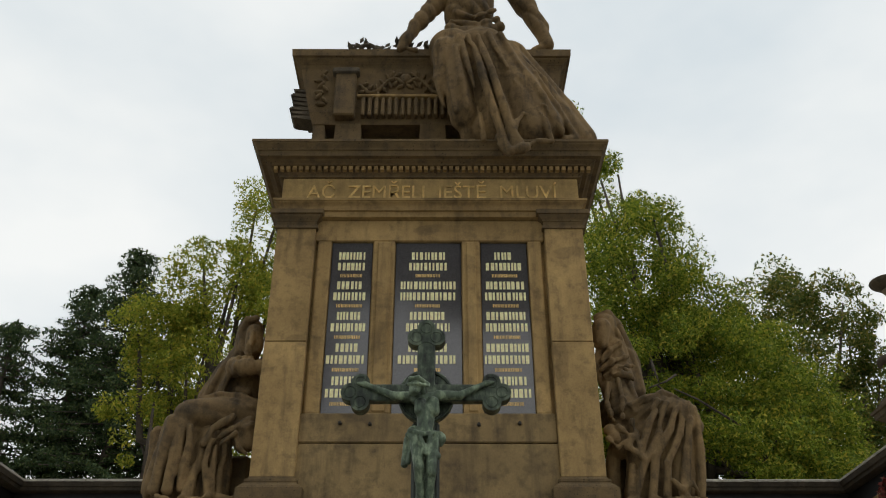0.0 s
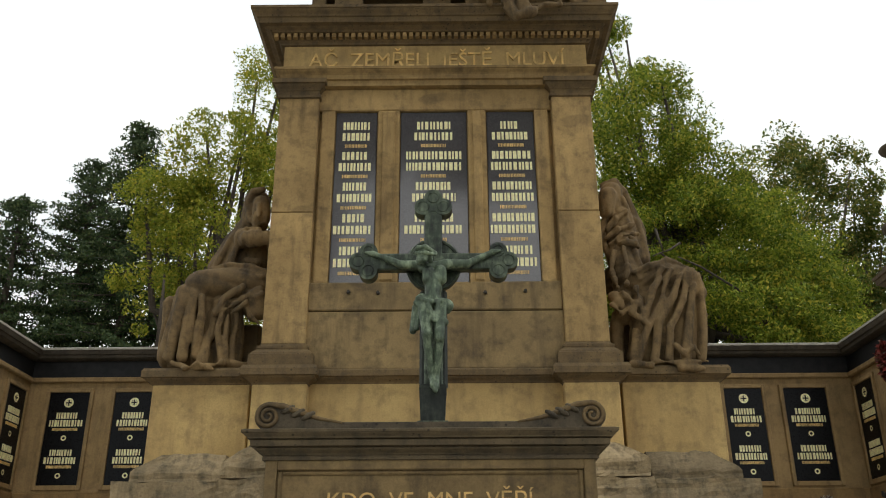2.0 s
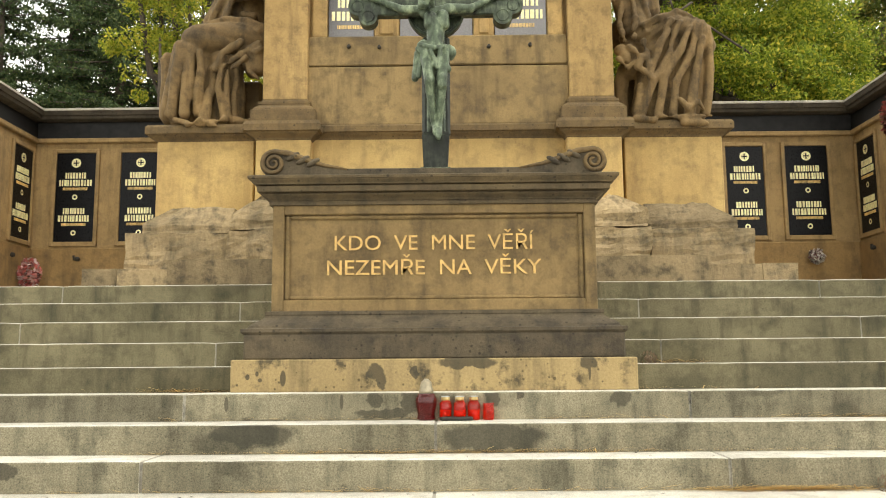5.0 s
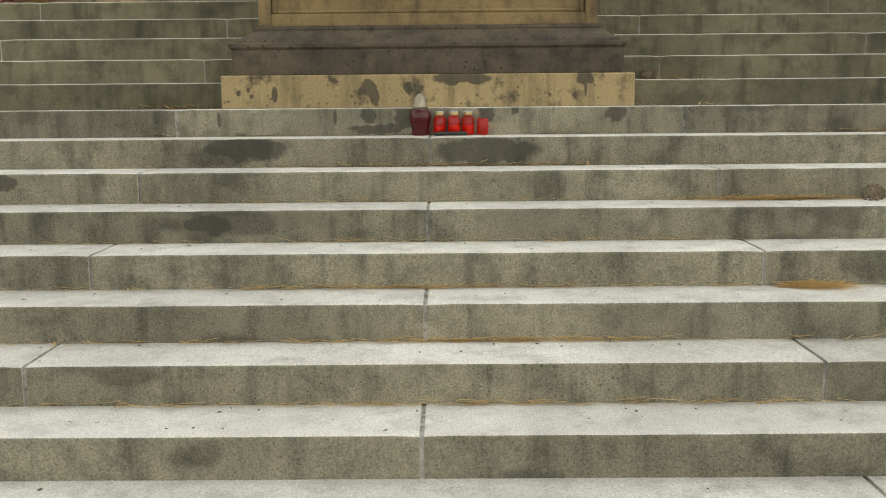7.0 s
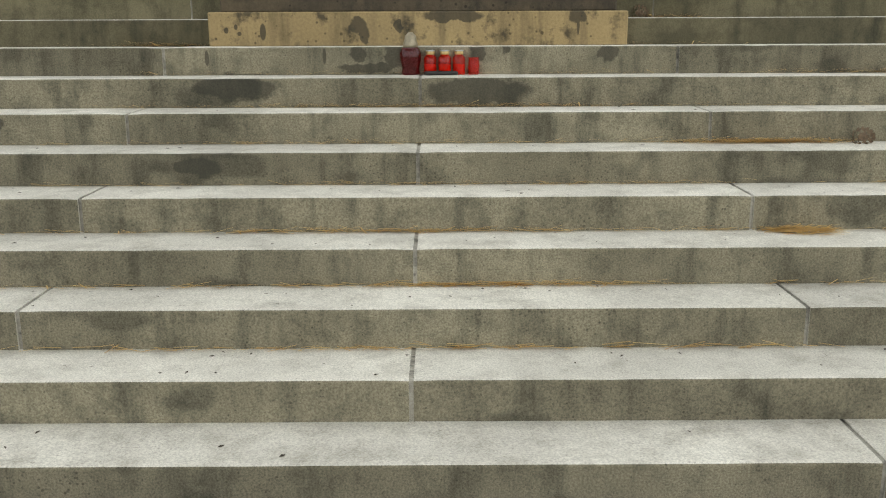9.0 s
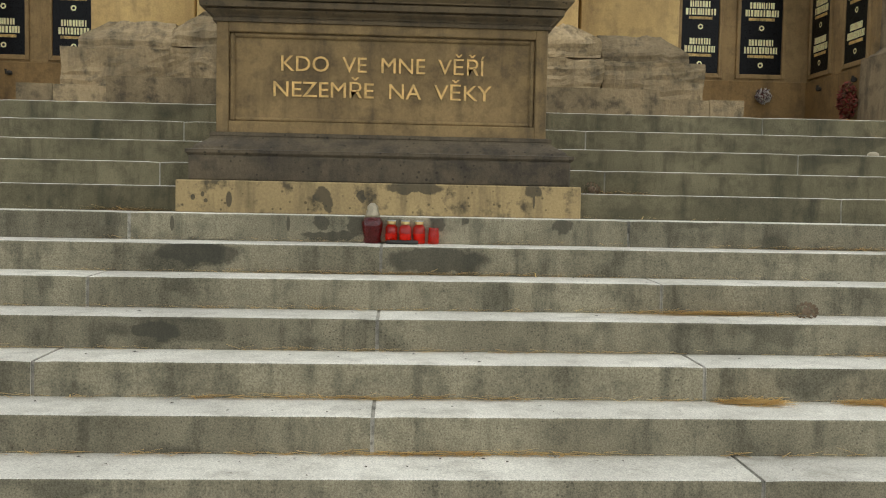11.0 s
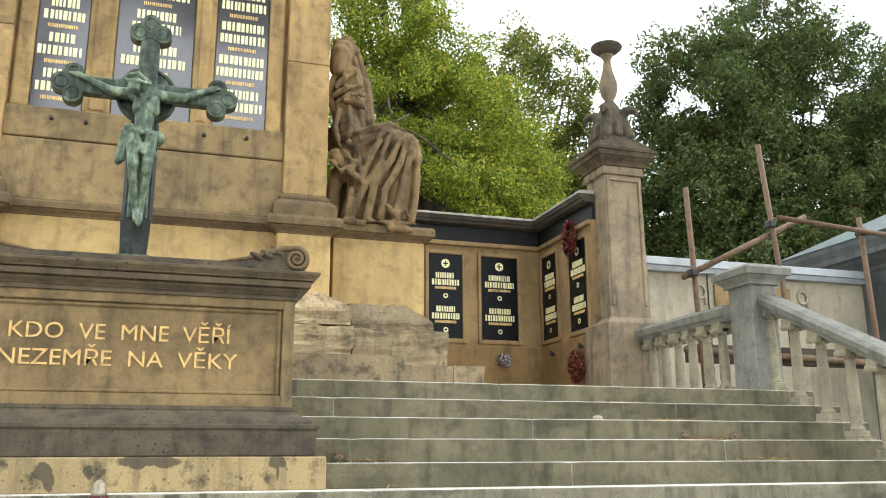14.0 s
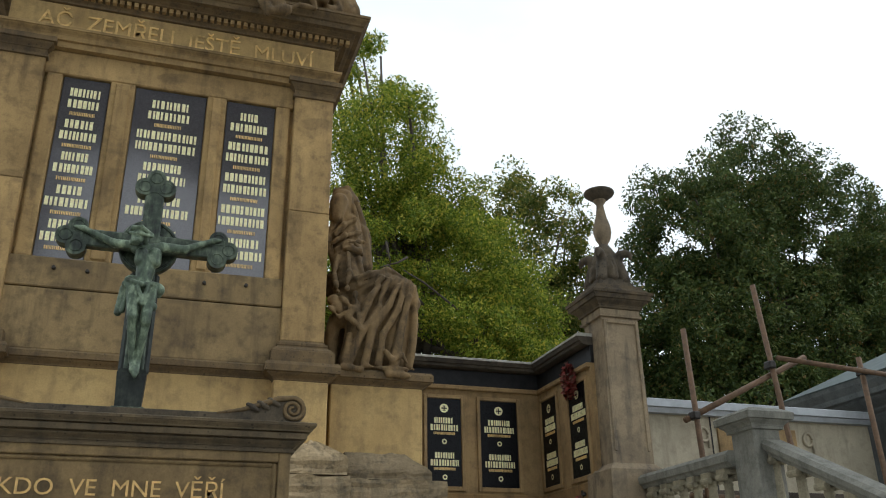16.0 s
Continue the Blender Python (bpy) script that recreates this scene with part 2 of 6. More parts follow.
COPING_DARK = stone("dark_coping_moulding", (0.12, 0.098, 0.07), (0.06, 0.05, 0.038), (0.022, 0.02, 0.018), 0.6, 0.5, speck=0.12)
BAND = plain("black_frieze_band", (0.02, 0.02, 0.021), 0.55, 0, 0.4, 9, 0.1, 0.2)
TABLET = plain("grey_polished_granite", (0.075, 0.07, 0.073), 0.1, 0, 0.25, 80, 0.0, 0.95)
PLAQUE = plain("black_polished_granite", (0.006, 0.006, 0.007), 0.3, 0, 0.3, 80, 0.0, 0.12)
GOLD = plain("gilding", (1.0, 0.84, 0.46), 0.42, 0.1, 0.25, 25, 0.1)
GOLD_WORN = plain("worn_gilding", (0.74, 0.49, 0.18), 0.5, 0.15, 0.4, 9, 0.1)
GOLD_DULL = plain("dull_gilding", (0.62, 0.4, 0.14), 0.45, 0.3, 0.35, 18, 0.1)
IRON = plain("dark_iron", (0.05, 0.045, 0.04), 0.6, 0.6, 0.3, 20, 0.2)
RUST = plain("rusty_steel_tube", (0.15, 0.092, 0.052), 0.7, 0.3, 0.4, 14, 0.3)
ZINC = plain("zinc_sheet", (0.42, 0.44, 0.45), 0.45, 0.5, 0.15, 6, 0.1)
COPPER = plain("green_grey_copper_roof", (0.1, 0.125, 0.118), 0.5, 0.2, 0.25, 5, 0.2)
BARK = stone("bark", (0.1, 0.08, 0.06), (0.06, 0.048, 0.036), (0.03, 0.025, 0.02), 0.5, 0.5, bump=0.9)
NEEDLE = leaf_material("dry_needles", [(0.0, (0.62, 0.4, 0.13)), (0.6, (0.75, 0.54, 0.22)), (1.0, (0.42, 0.24, 0.08))], 0.2)
CONE = plain("pine_cone_scales", (0.17, 0.12, 0.075), 0.8, 0, 0.4, 40, 0.2)
DRY_RED = leaf_material("dry_red_foliage", [(0.0, (0.13, 0.03, 0.022)), (0.5, (0.28, 0.05, 0.04)), (0.8, (0.16, 0.08, 0.05)), (1.0, (0.06, 0.045, 0.03))], 0.1)
WHITISH = leaf_material("white_petals", [(0.0, (0.75, 0.72, 0.66)), (0.45, (0.6, 0.55, 0.48)), (0.6, (0.05, 0.045, 0.04)), (1.0, (0.2, 0.05, 0.05))], 0.1)
PINKISH = leaf_material("pink_white_petals", [(0.0, (0.6, 0.5, 0.48)), (0.5, (0.5, 0.12, 0.1)), (1.0, (0.08, 0.05, 0.05))], 0.1)
LEAF_ASH = leaf_material("ash_leaves", [(0.0, (0.07, 0.12, 0.012)), (0.45, (0.18, 0.24, 0.025)), (0.8, (0.32, 0.36, 0.04)), (1.0, (0.55, 0.46, 0.06))], 0.5)
LEAF_LOCUST = leaf_material("locust_leaves", [(0.0, (0.13, 0.18, 0.02)), (0.5, (0.27, 0.31, 0.035)), (0.85, (0.42, 0.4, 0.05)), (1.0, (0.55, 0.45, 0.06))], 0.55)
LEAF_MAPLE = leaf_material("maple_leaves", [(0.0, (0.035, 0.06, 0.016)), (0.6, (0.075, 0.11, 0.026)), (0.93, (0.13, 0.145, 0.036)), (1.0, (0.2, 0.13, 0.04))], 0.35)
LEAF_TURN = leaf_material("turning_maple_leaves", [(0.0, (0.06, 0.1, 0.018)), (0.6, (0.14, 0.17, 0.03)), (1.0, (0.34, 0.28, 0.06))], 0.45)
LEAF_FIR = leaf_material("fir_needles", [(0.0, (0.024, 0.045, 0.018)), (0.7, (0.062, 0.098, 0.034)), (1.0, (0.13, 0.16, 0.055))], 0.25)


def patina(name, k=1.0, even=0.0):
    m, n, l, p = nodes_of(name)
    a = noise_of(n, l, 9, 6, 0.65)
    b = noise_of(n, l, 26, 4, 0.6, stretch=(1, 1, 0.3))
    r = ramp_node(n, [(0.38 - even, (0.012 * k, 0.016 * k, 0.013 * k)), (0.5, (0.07 * k, 0.095 * k, 0.062 * k)), (0.66 + even * 0.5, (0.27 * k, 0.33 * k, 0.215 * k))])
    l.new(mixed(n, l, 0.45, a, b), r.inputs["Fac"])
    l.new(r.outputs["Color"], p.inputs["Base Color"])
    p.inputs["Metallic"].default_value = 0.35
    p.inputs["Roughness"].default_value = 0.48
    bumped(n, l, p, b, 0.3, 0.008)
    return m


# Figure lightened for its highlights; the cross gets a darker copy for contrast.
BRONZE = patina("green_bronze_patina", 1.35, 0.05)
BRONZE_DARK = patina("darkened_bronze_patina", 0.62)
BRONZE_BLACK = patina("near_black_bronze", 0.16)


def glass(name, colour):
    m, n, l, p = nodes_of(name)
    p.inputs["Base Color"].default_value = (*colour, 1)
    p.inputs["Roughness"].default_value = 0.12
    p.inputs["Transmission Weight"].default_value = 0.8
    p.inputs["IOR"].default_value = 1.45
    return m


RED_GLASS = glass("red_glass", (0.9, 0.035, 0.012))
DARK_GLASS = glass("dark_red_glass", (0.22, 0.012, 0.015))
LIT_WAX = plain("lit_wax", (0.95, 0.16, 0.03), 0.5, 0, 0.1, 20, 0)
CLEAR_LID = plain("gold_tin", (0.55, 0.4, 0.16), 0.3, 0.45, 0.2, 30, 0.1)
IRON_TIN = plain("dull_brass_tin", (0.3, 0.26, 0.18), 0.4, 0.4, 0.3, 30, 0.1)
SOIL = stone("gravel_ground", (0.32, 0.3, 0.26), (0.22, 0.2, 0.17), (0.12, 0.11, 0.09), 0.5, 0.2, bump=0.9)
PAVE = stone("terrace_paving_stone", (0.45, 0.43, 0.37), (0.36, 0.34, 0.29), (0.2, 0.19, 0.15), 0.5, 0.2)

# ---------------------------------------------------------------- building helpers
BASE = {}


def thing(name, label, category, at=(0, 0, 0), group="", kind=""):
    ob = new(name)
    ob.empty_display_size = 0.1
    ob.location = at
    BASE[ob] = Vector(at)
    return tagged(ob, label, category, group, kind)


def as_mesh(name, bm, materials, smooth=False):
    me = bpy.data.meshes.new(name)
    if isinstance(bm, bmesh.types.BMesh):
        bmesh.ops.recalc_face_normals(bm, faces=bm.faces[:])
        bm.to_mesh(me)
        bm.free()
    for mt in materials if isinstance(materials, (list, tuple)) else [materials]:
        me.materials.append(mt)
    if smooth:
        me.polygons.foreach_set("use_smooth", [True] * len(me.polygons))
    return me


def part(name, bm, material, parent=None, label="", smooth=False):
    """One mesh object, modelled in world metres, under a thing or a part."""
    me = bm if isinstance(bm, bpy.types.Mesh) else as_mesh(name, bm, material, smooth)
    ob = new(name, me)
    if parent is not None:
        ob.parent = parent
        if parent in BASE:
            ob.matrix_parent_inverse = Matrix.Translation(-BASE[parent])
    return tagged(ob, label) if label else ob


def setting(name, bm, material, label, category, smooth=False):
    return tagged(part(name, bm, material, None, "", smooth), label, category, "", "structure")


def box(x0, x1, y0, y1, z0, z1, bevel=0.0, bm=None, seg=1):
    own = bmesh.new()
    v = [own.verts.new((x, y, z)) for z in (z0, z1) for y in (y0, y1) for x in (x0, x1)]
    for f in ((0, 1, 3, 2), (4, 6, 7, 5), (0, 4, 5, 1), (2, 3, 7, 6), (0, 2, 6, 4), (1, 5, 7, 3)):
        own.faces.new([v[i] for i in f])
    bmesh.ops.recalc_face_normals(own, faces=own.faces[:])
    if bevel:
        bmesh.ops.bevel(own, geom=own.edges[:], offset=bevel, segments=seg, affect="EDGES", profile=0.6)
    if bm is None:
        return own
    return merge(bm, own)


def merge(bm, other):
    me = bpy.data.meshes.new("tmp")
    other.to_mesh(me)
    other.free()
    bm.from_mesh(me)
    bpy.data.meshes.remove(me)
    return bm


def stack(levels, bm=None):
    """A solid of stacked rectangles: levels of (z, x0, x1, y0, y1), from below upwards."""
    own = bmesh.new()
    rings = []
    for z, x0, x1, y0, y1 in levels:
        rings.append([own.verts.new(c) for c in ((x0, y0, z), (x1, y0, z), (x1, y1, z), (x0, y1, z))])
    own.faces.new(rings[0][::-1])
    own.faces.new(rings[-1])
    for a, b in zip(rings, rings[1:]):
        for i in range(4):
            own.faces.new((a[i], a[(i + 1) % 4], b[(i + 1) % 4], b[i]))
    bmesh.ops.recalc_face_normals(own, faces=own.faces[:])
    return own if bm is None else merge(bm, own)


def moulded(x0, x1, y0, y1, profile, sides=(1, 1, 1, 1)):
    """A moulding round a rectangle: profile of (z, how far it stands out); sides: left, right, front, back."""
    l, r, f, b = sides
    return stack([(z, x0 - o * l, x1 + o * r, y0 - o * f, y1 + o * b) for z, o in profile])


def cyma(z0, z1, o0, o1, n=6):
    """A smooth S-shaped run of a moulding."""
    return [(z0 + (z1 - z0) * i / n, o0 + (o1 - o0) * (0.5 - 0.5 * math.cos(math.pi * i / n))) for i in range(n + 1)]


def lathe(profile, centre, n=16, bm=None):
    own = bmesh.new()
    cx, cy, cz = centre
    rings = [[own.verts.new((cx + r * math.cos(2 * math.pi * k / n), cy + r * math.sin(2 * math.pi * k / n), cz + z)) for k in range(n)] for r, z in profile]
    for a, b in zip(rings, rings[1:]):
        for k in range(n):
            own.faces.new((a[k], a[(k + 1) % n], b[(k + 1) % n], b[k]))
    own.faces.new(rings[0][::-1])
    own.faces.new(rings[-1])
    return own if bm is None else merge(bm, own)


def tube(points, radii, n=8, bm=None):
    own = bmesh.new()
    pts = [Vector(p) for p in points]
    if isinstance(radii, (int, float)):
        radii = [radii] * len(pts)
    rings = []
    side = None
    for i, p in enumerate(pts):
        d = (pts[min(i + 1, len(pts) - 1)] - pts[max(i - 1, 0)]).normalized()
        if side is None:
            side = d.orthogonal().normalized()
        side = (side - d * side.dot(d)).normalized()
        up = d.cross(side)
        rings.append([own.verts.new(p + radii[i] * (side * math.cos(2 * math.pi * k / n) + up * math.sin(2 * math.pi * k / n))) for k in range(n)])
    for a, b in zip(rings, rings[1:]):
        for k in range(n):
            own.faces.new((a[k], a[(k + 1) % n], b[(k + 1) % n], b[k]))
    own.faces.new(rings[0][::-1])
    own.faces.new(rings[-1])
    return own if bm is None else merge(bm, own)


def prism(outline, y0, y1, bm=None):
    """An outline in x and z, carried from y0 to y1."""
    own = bmesh.new()
    a = [own.verts.new((x, y0, z)) for x, z in outline]
    b = [own.verts.new((x, y1, z)) for x, z in outline]
    own.faces.new(a)
    own.faces.new(b[::-1])
    for i in range(len(a)):
        j = (i + 1) % len(a)
        own.faces.new((a[i], b[i], b[j], a[j]))
    bmesh.ops.recalc_face_normals(own, faces=own.faces[:])
    return own if bm is None else merge(bm, own)


def ball(centre, radii, bm, seg=14):
    if isinstance(bm, list):
        c, r = np.array(centre, float), np.array(radii, float)
        k = int(np.argmax(r))
        m = np.delete(r, k).mean()
        d = np.zeros(3)
        d[k] = r[k] - m
        bm.append((c - d, c + d, m, m))
        return bm
    m = Matrix.Translation(centre) @ Matrix.Diagonal((*radii, 1))
    bmesh.ops.create_uvsphere(bm, u_segments=seg, v_segments=max(6, seg * 2 // 3), radius=1, matrix=m)
    return bm


def limb(a, b, ra, rb, bm):
    """A rounded, tapering piece of a figure or of a fold of cloth."""
    if isinstance(bm, list):
        bm.append((np.array(a, float), np.array(b, float), ra, rb))
        return bm
    a, b = Vector(a), Vector(b)
    n = max(2, int((b - a).length / (0.5 * max(min(ra, rb), 0.01))))
    for i in range(n + 1):
        t = i / n
        r = ra + (rb - ra) * t
        bmesh.ops.create_icosphere(bm, subdivisions=1, radius=r, matrix=Matrix.Translation(a.lerp(b, t)))
    return bm


def carved(name, forms, cell, folds_of, material, blend=0.035):
    """One carved surface round rounded forms (a, b, ra, rb), melted together, with creased folds."""
    lo = np.min([np.minimum(a, b) - max(ra, rb) for a, b, ra, rb in forms], axis=0) - 0.15
    hi = np.max([np.maximum(a, b) + max(ra, rb) for a, b, ra, rb in forms], axis=0) + 0.15
    dim = np.ceil((hi - lo) / cell).astype(int) + 1
    ax = [lo[k] + cell * np.arange(dim[k]) for k in range(3)]
    field = np.full(dim, 0.4)
    for a, b, ra, rb in forms:
        pad = max(abs(ra), abs(rb)) + 0.16
        w = []
        for k in range(3):
            i0 = max(0, int((min(a[k], b[k]) - pad - lo[k]) / cell))
            i1 = min(dim[k], int((max(a[k], b[k]) + pad - lo[k]) / cell) + 2)
            w.append(slice(i0, i1))
        p = np.stack(np.meshgrid(ax[0][w[0]], ax[1][w[1]], ax[2][w[2]], indexing="ij"), -1)
        d = b - a
        t = np.clip(((p - a) @ d) / max(d @ d, 1e-9), 0, 1)
        near = np.linalg.norm(p - a - t[..., None] * d, axis=-1) - np.abs(ra + (rb - ra) * t)
        old = field[tuple(w)]
        if ra < 0:
            # a negative radius cuts a hollow
            field[tuple(w)] = np.maximum(old, -near)
            continue
        h = np.clip(0.5 + 0.5 * (old - near) / blend, 0, 1)
        field[tuple(w)] = old * (1 - h) + near * h - blend * h * (1 - h)
    if folds_of is not None:
        gx, gy, gz = np.meshgrid(*ax, indexing="ij")
        field = field + folds_of(gx, gy, gz)
    inside = field < 0
    n0, n1, n2 = dim
    corner = [(i, j, k) for i in (0, 1) for j in (0, 1) for k in (0, 1)]
    stackf = np.stack([field[i:n0 - 1 + i, j:n1 - 1 + j, k:n2 - 1 + k] for i, j, k in corner], 0)
    neg = stackf < 0
    mixed_cell = neg.any(0) & ~neg.all(0)
    ids = np.full(mixed_cell.shape, -1, dtype=np.int64)
    where = np.argwhere(mixed_cell)
    ids[mixed_cell] = np.arange(len(where))
    vals = stackf[:, mixed_cell]
    acc, cnt = np.zeros((len(where), 3)), np.zeros(len(where))
    for u in range(8):
        for v in range(u + 1, 8):
            cu, cv = np.array(corner[u]), np.array(corner[v])
            if np.abs(cu - cv).sum() != 1:
                continue
            fu, fv = vals[u], vals[v]
            m = (fu < 0) != (fv < 0)
            t = np.where(m, fu / np.where(m, fu - fv, 1), 0)
            acc += np.where(m[:, None], cu + t[:, None] * (cv - cu), 0)
            cnt += m
    co = lo + cell * (where + acc / cnt[:, None])
    quads = []
    for k in range(3):
        a, b = (k + 1) % 3, (k + 2) % 3
        s0 = [slice(None)] * 3
        s1 = [slice(None)] * 3
        s0[k], s1[k] = slice(0, -1), slice(1, None)
        e = np.argwhere(inside[tuple(s0)] != inside[tuple(s1)])
        e = e[(e[:, a] > 0) & (e[:, b] > 0) & (e[:, a] < dim[a] - 1) & (e[:, b] < dim[b] - 1)]
        q = []
        for da, db in ((1, 1), (0, 1), (0, 0), (1, 0)):
            c = e.copy()
            c[:, a] -= da
            c[:, b] -= db
            q.append(ids[c[:, 0], c[:, 1], c[:, 2]])
        q = np.stack(q, 1)
        flip = ~inside[e[:, 0], e[:, 1], e[:, 2]]
        q[flip] = q[flip][:, ::-1]
        quads.append(q)
    quads = np.concatenate(quads)
    me = bpy.data.meshes.new(name)
    me.vertices.add(len(co))
    me.vertices.foreach_set("co", co.ravel())
    me.loops.add(quads.size)
    me.loops.foreach_set("vertex_index", quads.ravel().astype(np.int32))
    me.polygons.add(len(quads))
    me.polygons.foreach_set("loop_start", np.arange(0, quads.size, 4, dtype=np.int32))
    me.update(calc_edges=True)
    me.materials.append(material)
    me.polygons.foreach_set("use_smooth", [True] * len(me.polygons))
    return me


def letters(text, width, height, depth, bold=0.0):
    """Mesh of raised letters, fitted to a width and capital height, centred, facing -y."""
    cu = bpy.data.curves.new("tmp", "FONT")
    cu.body, cu.extrude, cu.align_x, cu.offset = text, depth, "CENTER", bold
    cu.resolution_u = 3
    tmp = new("tmp", cu)
    me = bpy.data.meshes.new_from_object(tmp.evaluated_get(bpy.context.evaluated_depsgraph_get()))
    bpy.data.objects.remove(tmp)
    bpy.data.curves.remove(cu)
    xs = [v.co.x for v in me.vertices]
    sx = width / (max(xs) - min(xs))
    mid = (max(xs) + min(xs)) / 2
    sy = height / 0.7
    for v in me.vertices:
        x, y, z = v.co
        v.co = ((x - mid) * sx, -z, y * sy)
    return me


# ---------------------------------------------------------------- ground, terrace and steps
R, D, N = 0.165, 0.3336, 14
TOP = N * R
STEP_X = 6.35
MID = -0.02

g = bmesh.new()
bmesh.ops.create_grid(g, x_segments=60, y_segments=60, size=300)
for v in g.verts:
    v.co.z = -0.004 if v.co.length < 30 else -0.3 * noise.noise(v.co * 0.03)
setting("ground", g, SOIL, "pale gravel ground of the cemetery before the steps", "ground")
setting("terrace", box(-STEP_X, STEP_X, 13.4 * D, 10.6, -0.05, TOP - 0.006), PAVE, "stone paved terrace above the flight of steps", "terrace floor")
steps = tagged(new("steps"), "broad flight of weathered granite steps with pale treads", "steps", "", "structure")
BASE[steps] = Vector((0, 0, 0))
core = bmesh.new()
for i in range(N):
    box(-STEP_X + 0.03, STEP_X - 0.03, i * D + 0.01, 13.6 * D, i * R + 0.002, (i + 1) * R - 0.007, 0, core)
part("joint_filling", core, MORTAR, steps, "pale mortar in the joints")

# ---------------------------------------------------------------- pylon
X0, X1 = MID - 1.775, MID + 1.775
monument = thing("monument_pylon", "tall golden sandstone funerary pylon with pilasters, cornice and dark name tablets", "monument", (MID, 6.8, TOP))
BACK = 8.1
part("lower_wall", box(X0 + 0.12, X1 - 0.12, 5.95, BACK, TOP - 0.01, 3.95, 0.006), SAND_LIGHT, monument, "smooth yellow sandstone wall")
part("core_wall", box(X0 + 0.1, X1 - 0.1, 6.0, BACK, 3.95, 7.5), SAND, monument)
part("apron", box(-1.36, 1.31, 5.91, 6.02, 4.075, 4.685, 0.01), APRON, monument, "plain apron course stained by rain")
for s in (-1, 1):
    a, b = (X0, X0 + 0.45) if s < 0 else (X1 - 0.45, X1)
    pil = part("pilaster", box(a, b, 5.86, BACK, 4.33, 5.8, 0.008), SAND, monument, "sandstone pilaster with moulded base and capital")
    part("shaft_drum", box(a + 0.002, b - 0.002, 5.861, BACK - 0.01, 5.806, 7.24, 0.008), SAND, pil)
    part("pilaster_base", moulded(a, b, 5.86, BACK, [(4.08, 0.1), (4.2, 0.1), (4.205, 0.085)] + cyma(4.21, 4.27, 0.08, 0.03) + [(4.275, 0.035), (4.3, 0.035), (4.305, 0.012), (4.332, 0.0)]), SAND_BROWN, pil)
    part("capital", moulded(a, b, 5.86, BACK, [(7.235, 0.0), (7.24, 0.02), (7.275, 0.02), (7.28, 0.0), (7.33, 0.005)] + cyma(7.335, 7.4, 0.015, 0.06) + [(7.405, 0.085), (7.46, 0.085)]), SAND_BROWN, pil)
    part("pedestal", box(a - 0.05, b + 0.05, 5.82, BACK - 0.02, 3.1, 3.905, 0.01), SAND_LIGHT, monument, "pilaster pedestal with flaking face")
    part("pedestal_ledge", moulded(a - 0.02, b + 0.02, 5.85, BACK - 0.03, [(3.9, 0.03)] + cyma(3.905, 3.97, 0.035, 0.11) + [(3.975, 0.14), (4.04, 0.14), (4.078, 0.12)]), SAND_BROWN, monument)
part("middle_ledge", moulded(-1.27, 1.22, 5.95, 6.1, [(3.93, 0.0)] + cyma(3.935, 3.99, 0.01, 0.06) + [(3.995, 0.085), (4.05, 0.085), (4.074, 0.06)], (0, 0, 1, 0)), SAND_BROWN, monument)

# the framed field with its three tablets
COLS = [(-1.150, -0.682), (-0.412, 0.338), (0.565, 1.10)]
FZ0, FZ1 = 5.02, 7.105
part("frame_rail_bottom", box(-1.355, 1.305, 5.915, 6.03, 4.70, FZ0 - 0.008, 0.012), APRON, monument)
part("frame_rail_top", box(-1.355, 1.305, 5.93, 6.03, FZ1 + 0.008, 7.40, 0.012), SAND, monument)
EDGES = [-1.325] + [c for ab in COLS for c in ab] + [1.275]
for k in range(0, 8, 2):
    a, b = EDGES[k], EDGES[k + 1]
    part("mullion", box(a + 0.008, b - 0.008, 5.935, 6.03, FZ0 - 0.01, FZ1 + 0.01, 0.018, seg=2), SAND, monument)
    if k in (2, 4):
        part("mullion_rib", box(a + 0.06, b - 0.06, 5.915, 5.945, FZ0 + 0.01, FZ1 - 0.01, 0.012), SAND, monument)
for x in (-0.93, -0.62, 0.92, 0.5):
    b = bmesh.new()
    bmesh.ops.create_cone(b, cap_ends=True, segments=8, radius1=0.022, radius2=0.016, depth=0.05, matrix=pose(x, 5.9, 4.87 + 0.03 * abs(x), 90, 0, 0))
    part("iron_peg", b, IRON, monument)

rnd = random.Random(7)


def name_line(bm, cx, z, width, height, y, bold=0.62):
    """A line of lettering, given as a row of plain narrow bars."""
    x, end = cx - width / 2, cx + width / 2
    vs, fs = [], []
    while x < end - height * 0.12:
        w = min(height * rnd.uniform(0.2, 0.4) * bold / 0.6, end - x)
        a, b, c = (x, x + w, y - 0.004)
        k = len(vs)
        vs += [(a, c, z), (b, c, z), (b, c, z + height), (a, c, z + height), (a, y + 0.002, z), (b, y + 0.002, z), (b, y + 0.002, z + height), (a, y + 0.002, z + height)]
        fs += [(k, k + 1, k + 2, k + 3), (k, k + 4, k + 5, k + 1), (k + 1, k + 5, k + 6, k + 2), (k + 2, k + 6, k + 7, k + 3), (k + 3, k + 7, k + 4, k)]
        x += w + height * rnd.uniform(0.1, 0.22)
    me = bpy.data.meshes.new("tmp")
    me.from_pydata(vs, [], fs)
    bm.from_mesh(me)
    bpy.data.meshes.remove(me)


